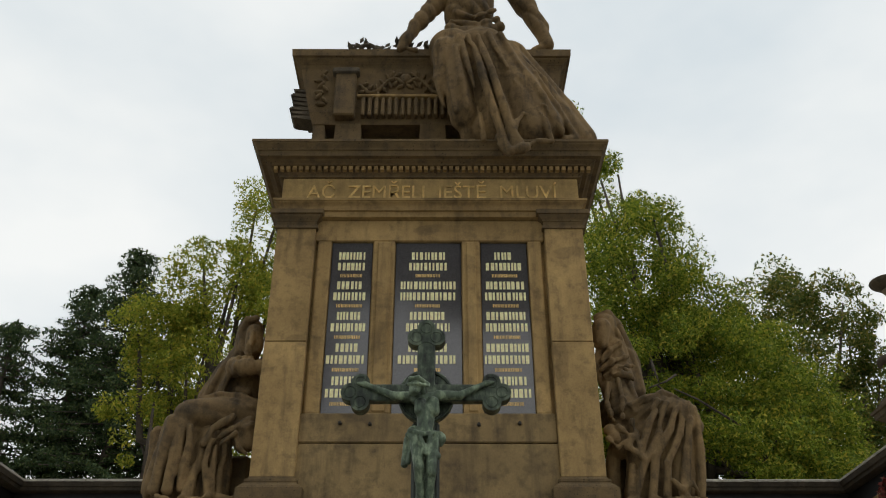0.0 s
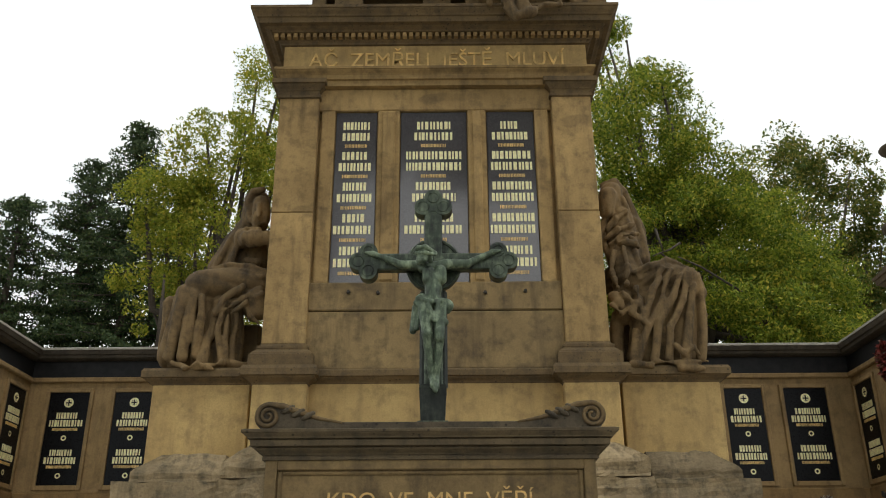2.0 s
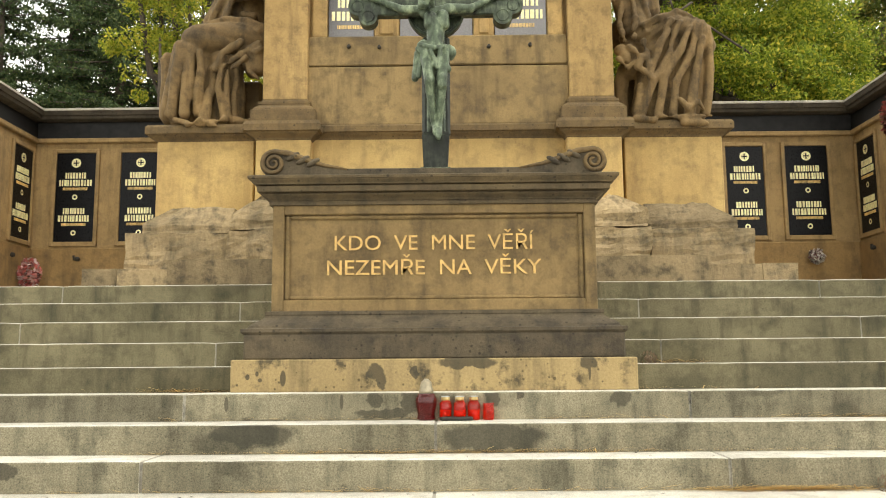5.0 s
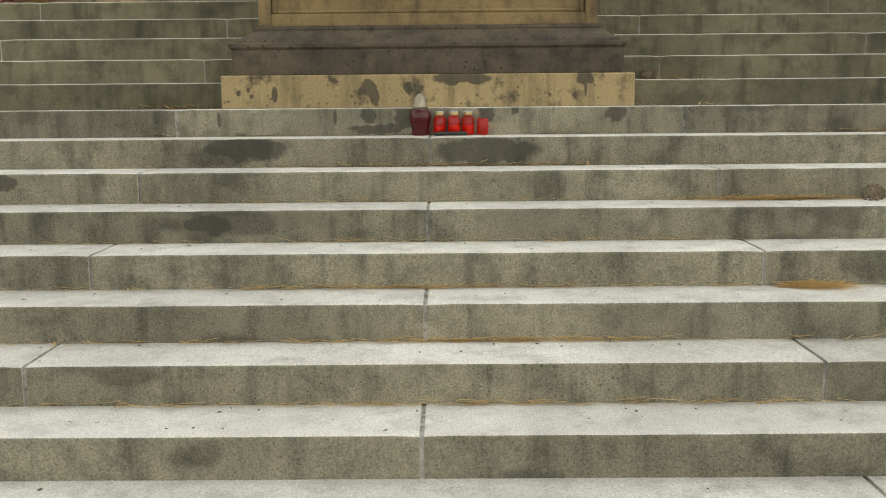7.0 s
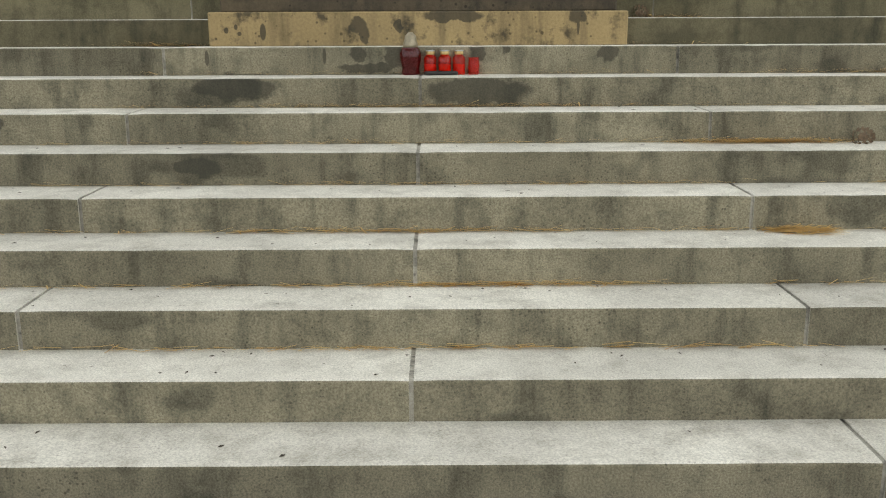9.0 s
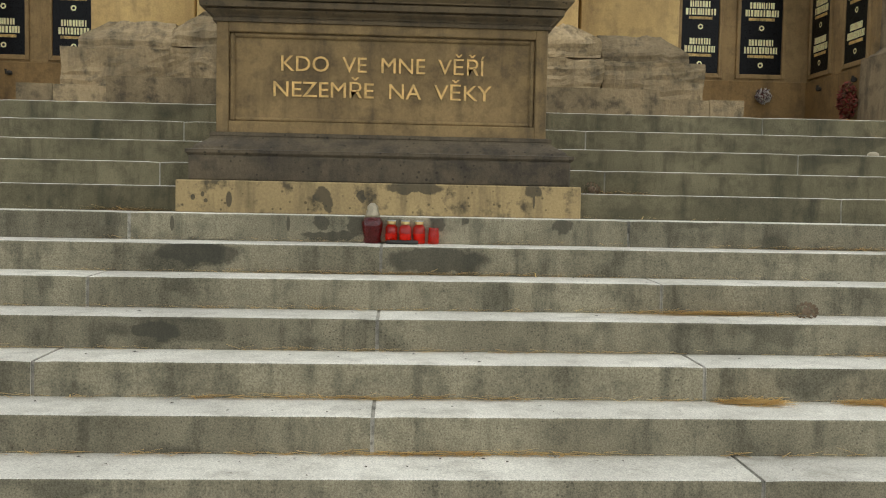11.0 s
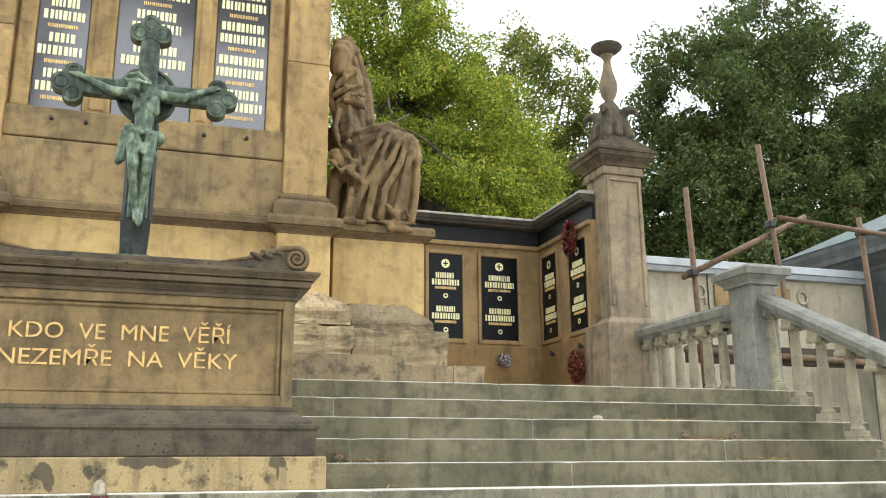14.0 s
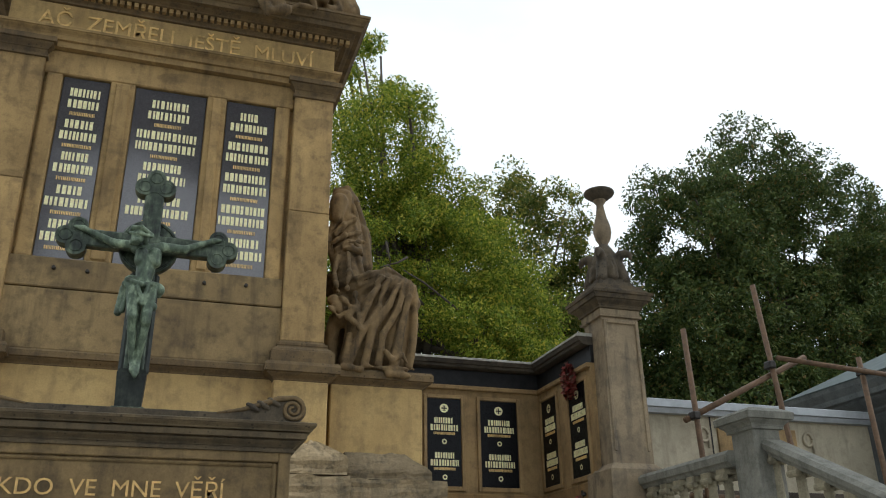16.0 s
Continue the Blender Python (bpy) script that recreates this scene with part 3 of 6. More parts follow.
def rosette(bm, cx, cz, r, y, cross=True):
    own = bmesh.new()
    n = 20
    for k in range(n):
        a0, a1 = 2 * math.pi * k / n, 2 * math.pi * (k + 1) / n
        r0 = r * (0.62 if cross else 0.5)
        q = [own.verts.new((cx + rr * math.cos(a), y - 0.004, cz + rr * math.sin(a))) for rr, a in ((r0, a0), (r, a0), (r, a1), (r0, a1))]
        own.faces.new(q)
    if cross:
        for k in range(4):
            a = math.pi / 4 + k * math.pi / 2
            for da in (0,):
                own.faces.new([own.verts.new((cx + rr * math.cos(a + d), y - 0.004, cz + rr * math.sin(a + d))) for rr, d in ((r * 0.18, 0), (r * 0.66, -0.55), (r * 0.66, 0.55))])
    bmesh.ops.recalc_face_normals(own, faces=own.faces[:])
    merge(bm, own)


GROUPS = [
    [(0.30, 0.31), (0.30, 0.37), (0.26, 0.38), (0.24, 0.43), (0.28, 0.40)],
    [(0.38, 0.44), (0.62, 0.62), (0.40, 0.48), (0.42, 0.64), (0.40, 0.45)],
    [(0.22, 0.42), (0.43, 0.46), (0.44, 0.46), (0.46, 0.50), (0.40, 0.46)],
]
for (a, b), rows in zip(COLS, GROUPS):
    tab = part("name_tablet", box(a, b, 5.968, 6.02, FZ0, FZ1, 0.003), TABLET, monument, "polished dark grey granite tablet with gilt lettering")
    zt = 6.985
    for w1, w2 in rows:
        for w, zz in ((w1, zt - 0.105), (w2, zt - 0.245)):
            b1 = bmesh.new()
            name_line(b1, (a + b) / 2, zz, w, 0.098, 5.966)
            part("lettering", b1, GOLD, tab, "gilt lettering")
        b1 = bmesh.new()
        name_line(b1, (a + b) / 2, zt - 0.335, min(w2, 0.36) * 0.8, 0.04, 5.966, 0.5)
        part("small_lettering", b1, GOLD_WORN, tab)
        zt -= 0.385

# entablature
part("architrave", moulded(X0 + 0.02, X1 - 0.02, 5.86, BACK, [(7.40, 0.0), (7.47, 0.0), (7.475, 0.03), (7.53, 0.03)] + cyma(7.535, 7.575, 0.035, 0.075) + [(7.58, 0.09), (7.61, 0.09)]), SAND, monument)
frieze = part("frieze", box(X0 + 0.01, X1 - 0.01, 5.87, BACK, 7.605, 7.955, 0.004), SAND_LIGHT, monument, "frieze with faded gilt inscription")
b = letters("A\u010c  ZEM\u0158ELI  JE\u0160T\u011a  MLUV\u00cd", 2.98, 0.185, 0.012, 0.0)
me = b
for v in me.vertices:
    v.co += Vector((MID + 0.02, 5.868, 7.665))
me.materials.append(GOLD_WORN)
part("inscription", me, None, frieze, "faded gilt inscription letters")
part("bed_mould", moulded(X0, X1, 5.87, BACK, [(7.95, 0.0), (7.955, 0.03), (7.975, 0.03)] + cyma(7.98, 8.0, 0.035, 0.06)), SAND_BROWN, monument)
part("dentil_backing", moulded(X0, X1, 5.87, BACK, [(7.998, 0.06), (8.065, 0.06)]), SAND_BROWN, monument)
dent = as_mesh("dentil", box(0.0, 0.045, 5.755, 5.82, 8.005, 8.06), SAND)
x = X0 - 0.1
while x < X1 + 0.1:
    part("dentil", dent, None, monument).location.x = x
    x += 0.075
part("cornice", moulded(X0, X1, 5.87, BACK, [(8.06, 0.13)] + cyma(8.065, 8.1, 0.14, 0.2) + [(8.105, 0.26), (8.17, 0.265), (8.175, 0.28)] + cyma(8.18, 8.25, 0.285, 0.33) + [(8.255, 0.345), (8.29, 0.345), (8.31, 0.3)]), SAND_BROWN, monument, "projecting moulded cornice in dark brown sandstone")

# plinth of the pylon: rough courses on the terrace
plinth = thing("rough_plinth", "rough weathered stone plinth courses with chipped and patched blocks", "stone plinth", (MID, 5.6, TOP))
pr = random.Random(3)


def rough_block(x0, x1, y0, y1, z0, z1, parent, cut=0.03, slope=None, mat=ROUGH):
    bm = box(x0 + 0.006, x1 - 0.006, y0, y1, z0, z1 - 0.004)
    bmesh.ops.subdivide_edges(bm, edges=bm.edges[:], cuts=9, use_grid_fill=True)
    for v in bm.verts:
        p = v.co.copy()
        front = 1.0 if p.y < (y0 + y1) / 2 else 0.2
        if slope and p.z > z1 - 0.18:
            t = (p.z - (z1 - 0.18)) / 0.18
            if slope < 0:
                v.co.x += 0.25 * t * max(0.0, 1 - (p.x - x0) / 0.5)
            else:
                v.co.x -= 0.25 * t * max(0.0, 1 - (x1 - p.x) / 0.5)
            v.co.y += 0.12 * t * front
        d = Vector((noise.noise(p * 4.0 + Vector((9, 0, 0))), noise.noise(p * 5.0), noise.noise(p * 4.5 + Vector((0, 5, 0)))))
        if z0 + 0.02 < p.z:
            v.co += d * cut * front * 0.8
            if cut > 0.01:
                layer = noise.noise(Vector((p.x * 2.0, p.y, p.z * 16.0)))
                v.co.y += cut * front * (0.9 * max(0.0, layer) + 0.5 * noise.noise(p * 14.0))
                v.co.z += cut * 0.5 * noise.noise(p * 11.0 + Vector((3, 3, 0)))
    return part("plinth_block", bm, mat, parent)


for s in (-1, 1):
    def xs(a, b):
        return (MID - b, MID - a) if s < 0 else (MID + a, MID + b)
    # upper rough course under the wing, two blocks and the stub under the pilaster
    rough_block(*xs(2.02, 3.0), 5.55, 6.4, 2.5, 2.93, plinth)
    rough_block(*xs(2.0, 2.86), 5.6, 6.4, 2.93, 3.2, plinth, slope=s)
    rough_block(*xs(1.3, 2.02), 5.5, 6.2, 2.62, 2.95, plinth, 0.045)
    rough_block(*xs(1.28, 1.99), 5.52, 6.2, 2.95, 3.28, plinth, 0.05, slope=s)
    # smoother lower course
    rough_block(*xs(0.9, 2.45), 5.12, 6.0, TOP - 0.01, 2.62, plinth, 0.006)
    rough_block(*xs(2.45, 2.95), 5.25, 6.0, TOP - 0.01, 2.55, plinth, 0.006)
    rough_block(*xs(2.95, 3.28), 5.27, 6.0, TOP - 0.01, 2.56, plinth, 0.006)
rough_block(MID - 1.3, MID + 1.3, 5.5, 6.0, 2.6, 3.1, plinth)
rough_block(MID - 0.9, MID + 0.9, 5.15, 6.0, TOP - 0.01, 2.6, plinth, 0.006)

# wings that carry the seated figures
for s in (-1, 1):
    a, b = (MID - 2.9, MID - 1.9) if s < 0 else (MID + 1.9, MID + 2.9)
    wing = thing("statue_pedestal", "smooth yellow sandstone block with moulded ledge carrying a seated statue", "pedestal", ((a + b) / 2, 6.6, TOP), "statue pedestals")
    part("block", box(a, b, 6.08, 7.6, TOP - 0.01, 3.99, 0.01), SAND_LIGHT, wing)
    part("ledge", moulded(a, b, 6.08, 7.6, [(3.96, 0.0)] + cyma(3.965, 4.02, 0.01, 0.07) + [(4.025, 0.1), (4.09, 0.1), (4.12, 0.08)], (1, 1, 1, 0)), SAND_BROWN, wing)
    part("seat_block", box(MID + s * 2.35 - 0.42, MID + s * 2.35 + 0.42, 6.5, 7.5, 4.115, 4.75, 0.03), SAND_BROWN, wing, "carved stone seat behind the drapery")

# ---------------------------------------------------------------- statues
FLOOR = 4.115


def fold(forms, r0, r1, *points):
    """A ridge of cloth, or a limb, along a bent line; negative radii cut a crease."""
    n = len(points) - 1
    for k, (a, e) in enumerate(zip(points, points[1:])):
        limb(a, e, r0 + (r1 - r0) * k / n, r0 + (r1 - r0) * (k + 1) / n, forms)


def seated_left():
    b = []
    fold(b, 0.181, 0.205, (-2.68, 6.26, 4.97), (-2.78, 6.30, 4.34))
    fold(b, 0.156, 0.168, (-2.53, 6.24, 4.86), (-2.54, 6.26, 4.30))
    fold(b, 0.132, 0.144, (-2.32, 6.22, 4.85), (-2.32, 6.24, 4.26))
    fold(b, 0.096, 0.108, (-2.19, 6.26, 4.87), (-2.16, 6.28, 4.27))
    fold(b, 0.122, 0.122, (-2.07, 6.24, 5.09), (-1.97, 6.28, 4.81))
    fold(b, 0.192, 0.192, (-2.27, 6.56, 5.72), (-2.36, 6.60, 5.46))
    fold(b, 0.147, 0.160, (-2.09, 6.42, 6.20), (-2.11, 6.46, 5.94))
    fold(b, 0.094, 0.107, (-2.00, 6.26, 6.10), (-1.99, 6.26, 5.92))
    fold(b, -0.056, -0.068, (-1.95, 6.13, 5.90), (-1.95, 6.13, 5.86))
    fold(b, 0.030, 0.024, (-2.00, 6.16, 6.04), (-1.99, 6.13, 5.89))
    fold(b, 0.037, 0.037, (-2.17, 6.31, 6.12), (-2.10, 6.25, 6.25), (-1.99, 6.23, 6.26))
    fold(b, 0.031, 0.037, (-2.17, 6.31, 6.12), (-2.13, 6.29, 5.92), (-2.03, 6.23, 5.80))
    fold(b, 0.140, 0.115, (-2.20, 6.50, 5.87), (-2.37, 6.55, 5.65), (-2.52, 6.55, 5.42))
    fold(b, 0.055, 0.049, (-2.21, 6.41, 5.88), (-2.36, 6.43, 5.69), (-2.52, 6.41, 5.34))
    fold(b, 0.043, 0.037, (-2.14, 6.35, 5.80), (-2.26, 6.35, 5.61), (-2.34, 6.33, 5.37))
    fold(b, 0.230, 0.243, (-2.12, 6.62, 5.74), (-2.09, 6.60, 5.32))
    fold(b, 0.124, 0.105, (-2.17, 6.30, 5.69), (-2.06, 6.18, 5.63))
    fold(b, 0.098, 0.092, (-2.08, 6.16, 5.63), (-1.79, 6.14, 5.62))
    fold(b, 0.036, 0.030, (-2.19, 6.21, 5.70), (-2.11, 6.17, 5.75), (-1.96, 6.15, 5.73))
    fold(b, 0.031, 0.031, (-2.22, 6.25, 5.67), (-2.24, 6.27, 5.56), (-2.29, 6.31, 5.41))
    fold(b, 0.049, 0.049, (-2.13, 6.31, 5.43), (-2.01, 6.31, 5.40))
    fold(b, 0.182, 0.158, (-1.93, 6.30, 5.14), (-2.25, 6.22, 5.13), (-2.56, 6.14, 5.08))
    fold(b, 0.036, 0.048, (-2.49, 6.21, 5.27), (-2.28, 6.19, 5.32), (-2.04, 6.19, 5.30), (-1.88, 6.19, 5.22))
    fold(b, 0.030, 0.036, (-2.52, 6.09, 5.14), (-2.23, 6.11, 5.19), (-1.92, 6.13, 5.15))
    fold(b, 0.144, 0.132, (-2.59, 6.12, 5.03), (-2.65, 6.12, 4.85))
    fold(b, 0.157, 0.181, (-2.64, 6.26, 4.90), (-2.72, 6.30, 4.37))
    fold(b, 0.076, 0.076, (-2.70, 6.08, 4.99), (-2.74, 6.06, 4.71), (-2.79, 6.06, 4.25))
    fold(b, 0.063, 0.075, (-2.59, 6.03, 4.94), (-2.61, 6.03, 4.64), (-2.63, 6.03, 4.25))
    fold(b, 0.046, 0.058, (-2.49, 6.01, 4.89), (-2.47, 6.01, 4.68), (-2.52, 6.05, 4.27))
    fold(b, 0.052, 0.069, (-2.35, 6.07, 4.70), (-2.38, 6.07, 4.49), (-2.43, 6.03, 4.17))
    fold(b, 0.064, 0.058, (-2.41, 6.15, 4.74), (-2.42, 6.15, 4.24))
    fold(b, -0.041, -0.035, (-2.51, 5.94, 4.98), (-2.42, 5.94, 4.85), (-2.34, 5.96, 4.71))
    fold(b, -0.035, -0.029, (-2.43, 5.96, 4.54), (-2.48, 5.98, 4.32))
    fold(b, 0.041, 0.035, (-1.89, 6.07, 5.00), (-2.07, 6.05, 4.88), (-2.25, 6.01, 4.74))
    fold(b, 0.035, 0.029, (-1.86, 6.03, 4.93), (-2.00, 6.01, 4.84), (-2.18, 5.99, 4.69))
    fold(b, 0.046, 0.041, (-2.08, 6.05, 5.02), (-2.24, 6.01, 4.89), (-2.33, 5.99, 4.71))
    fold(b, -0.029, -0.029, (-1.93, 5.95, 4.86), (-2.13, 5.94, 4.74))
    fold(b, 0.034, 0.040, (-2.27, 6.01, 4.69), (-2.29, 6.01, 4.50), (-2.24, 6.03, 4.21))
    fold(b, 0.035, 0.046, (-2.20, 6.05, 4.71), (-2.22, 6.05, 4.45), (-2.19, 6.07, 4.20))
    fold(b, 0.046, 0.052, (-2.14, 6.13, 4.73), (-2.16, 6.15, 4.22))
    fold(b, 0.132, 0.120, (-1.93, 6.14, 4.91), (-1.91, 6.14, 4.77))
    fold(b, -0.035, -0.041, (-1.89, 6.00, 4.67), (-1.82, 6.00, 4.66))
    fold(b, -0.024, -0.024, (-1.97, 6.00, 4.86), (-1.93, 6.00, 4.83))
    fold(b, 0.029, 0.029, (-2.02, 6.05, 4.82), (-1.98, 6.05, 4.70), (-1.88, 6.05, 4.62))
    fold(b, 0.034, 0.040, (-2.72, 5.99, 4.17), (-2.53, 5.95, 4.11), (-2.35, 5.96, 4.12), (-2.21, 6.01, 4.18))
    fold(b, 0.034, 0.028, (-2.57, 5.93, 4.10), (-2.44, 5.93, 4.15), (-2.28, 5.93, 4.09))
    fold(b, 0.052, 0.052, (-2.17, 6.11, 4.19), (-1.94, 6.13, 4.18))
    fold(b, 0.086, 0.086, (-2.98, 6.50, 4.99), (-2.97, 6.50, 4.37))
    fold(b, 0.146, 0.146, (-2.40, 6.40, 4.88), (-2.37, 6.40, 4.31))
    return b


def seated_right():
    b = []
    fold(b, 0.180, 0.204, (2.43, 6.22, 5.07), (2.29, 6.24, 4.29))
    fold(b, 0.179, 0.203, (2.67, 6.22, 5.01), (2.58, 6.22, 4.28))
    fold(b, 0.143, 0.155, (2.21, 6.20, 4.97), (2.14, 6.20, 4.27))
    fold(b, 0.163, 0.188, (2.08, 6.40, 5.92), (2.07, 6.36, 5.50))
    fold(b, 0.114, 0.114, (2.24, 6.46, 5.88), (2.28, 6.46, 5.47))
    fold(b, 0.122, 0.122, (2.01, 6.26, 5.06), (2.01, 6.26, 4.74))
    fold(b, 0.134, 0.141, (2.00, 6.38, 6.25), (1.98, 6.40, 6.06))
    fold(b, 0.107, 0.082, (1.94, 6.28, 6.17), (1.91, 6.26, 5.97))
    fold(b, 0.057, 0.050, (1.94, 6.41, 6.36), (2.05, 6.38, 6.39), (2.14, 6.38, 6.27))
    fold(b, 0.050, 0.062, (2.15, 6.41, 6.29), (2.24, 6.46, 6.05), (2.32, 6.47, 5.82), (2.34, 6.47, 5.49))
    fold(b, 0.031, 0.031, (2.11, 6.31, 6.16), (2.19, 6.33, 5.95), (2.25, 6.35, 5.73))
    fold(b, 0.165, 0.203, (2.08, 6.46, 5.92), (2.11, 6.48, 5.48))
    fold(b, 0.043, 0.037, (1.89, 6.23, 5.74), (1.99, 6.21, 5.85), (2.12, 6.23, 5.95))
    fold(b, 0.037, 0.037, (1.86, 6.21, 5.62), (2.00, 6.17, 5.71), (2.18, 6.23, 5.79))
    fold(b, 0.030, 0.030, (1.90, 6.19, 5.53), (2.04, 6.13, 5.63), (2.22, 6.21, 5.67))
    fold(b, -0.025, -0.025, (1.88, 6.10, 5.63), (2.05, 6.10, 5.74))
    fold(b, 0.060, 0.048, (2.02, 6.11, 5.55), (2.15, 6.11, 5.51))
    fold(b, 0.036, 0.030, (2.12, 6.13, 5.60), (2.21, 6.17, 5.50))
    fold(b, 0.049, 0.042, (1.89, 6.31, 5.91), (1.84, 6.29, 5.71), (1.85, 6.27, 5.54), (1.90, 6.25, 5.43))
    fold(b, -0.049, -0.049, (1.92, 6.06, 5.53), (1.99, 6.06, 5.58))
    fold(b, 0.159, 0.171, (2.02, 6.28, 5.44), (2.07, 6.20, 5.15))
    fold(b, 0.035, 0.041, (1.92, 6.13, 5.43), (1.87, 6.07, 5.18), (1.91, 6.03, 4.99))
    fold(b, 0.035, 0.041, (2.03, 6.09, 5.46), (2.03, 6.01, 5.21), (2.00, 5.99, 5.01))
    fold(b, 0.035, 0.035, (2.15, 6.15, 5.44), (2.19, 6.11, 5.25), (2.15, 6.05, 5.08))
    fold(b, 0.212, 0.199, (2.03, 6.50, 5.21), (2.38, 6.40, 5.11))
    fold(b, 0.157, 0.145, (2.15, 6.20, 5.09), (2.45, 6.14, 5.14), (2.69, 6.12, 5.09))
    fold(b, 0.133, 0.121, (2.72, 6.14, 5.06), (2.77, 6.12, 4.94))
    fold(b, 0.048, 0.036, (2.12, 6.03, 5.13), (2.27, 6.01, 5.21), (2.48, 6.07, 5.30), (2.61, 6.11, 5.27))
    fold(b, 0.029, 0.029, (2.60, 6.07, 5.26), (2.74, 6.05, 5.16), (2.84, 6.07, 5.01))
    fold(b, 0.243, 0.267, (2.60, 6.34, 4.95), (2.50, 6.34, 4.34))
    fold(b, 0.181, 0.181, (2.28, 6.30, 4.88), (2.22, 6.30, 4.33))
    fold(b, 0.046, 0.052, (2.39, 5.99, 5.17), (2.27, 5.96, 4.94), (2.14, 5.96, 4.56))
    fold(b, 0.040, 0.051, (2.47, 5.99, 5.16), (2.35, 5.97, 4.82), (2.16, 5.97, 4.50), (2.06, 6.01, 4.20))
    fold(b, 0.040, 0.057, (2.57, 5.99, 5.10), (2.48, 5.97, 4.85), (2.30, 5.97, 4.58), (2.22, 5.99, 4.18))
    fold(b, 0.040, 0.063, (2.64, 6.01, 5.06), (2.57, 5.99, 4.83), (2.41, 5.97, 4.50), (2.36, 5.99, 4.19))
    fold(b, 0.046, 0.063, (2.72, 6.01, 4.99), (2.64, 6.01, 4.65), (2.54, 5.99, 4.20))
    fold(b, 0.052, 0.063, (2.80, 6.07, 4.96), (2.79, 6.07, 4.67), (2.71, 6.05, 4.20))
    fold(b, -0.035, -0.029, (2.52, 5.90, 4.88), (2.38, 5.88, 4.64), (2.23, 5.90, 4.48))
    fold(b, -0.029, -0.029, (2.37, 5.88, 4.91), (2.23, 5.88, 4.63))
    fold(b, -0.029, -0.029, (2.47, 5.88, 4.60), (2.38, 5.88, 4.23))
    fold(b, 0.046, 0.040, (1.96, 6.01, 4.89), (2.06, 5.96, 4.78), (2.03, 5.96, 4.67), (2.16, 5.93, 4.54))
    fold(b, 0.040, 0.034, (2.10, 5.99, 4.96), (2.12, 5.96, 4.76), (2.15, 5.93, 4.56))
    fold(b, 0.070, 0.070, (1.87, 6.07, 4.89), (1.93, 6.03, 4.77))
    fold(b, 0.035, 0.035, (1.83, 6.01, 4.78), (1.92, 5.99, 4.68), (1.99, 5.97, 4.73))
    fold(b, -0.029, -0.029, (1.85, 5.94, 4.72), (1.92, 5.93, 4.70))
    fold(b, -0.053, -0.047, (1.99, 5.94, 4.48), (2.01, 5.96, 4.41))
    fold(b, 0.084, 0.084, (1.94, 6.30, 4.75), (1.90, 6.30, 4.27))
    fold(b, 0.057, 0.063, (2.06, 6.03, 4.49), (2.02, 6.03, 4.20))
    fold(b, 0.040, 0.045, (1.98, 5.99, 4.13), (2.17, 5.97, 4.11))
    fold(b, 0.045, 0.051, (2.47, 5.96, 4.08), (2.70, 5.96, 4.07))
    fold(b, 0.034, 0.034, (2.22, 5.96, 4.15), (2.45, 5.96, 4.13), (2.74, 5.97, 4.15))
    fold(b, -0.034, -0.029, (2.06, 5.86, 4.09), (2.17, 5.86, 4.12))
    fold(b, 0.034, 0.028, (2.43, 5.94, 4.32), (2.51, 5.93, 4.22), (2.62, 5.94, 4.29), (2.69, 5.96, 4.20))
    return b


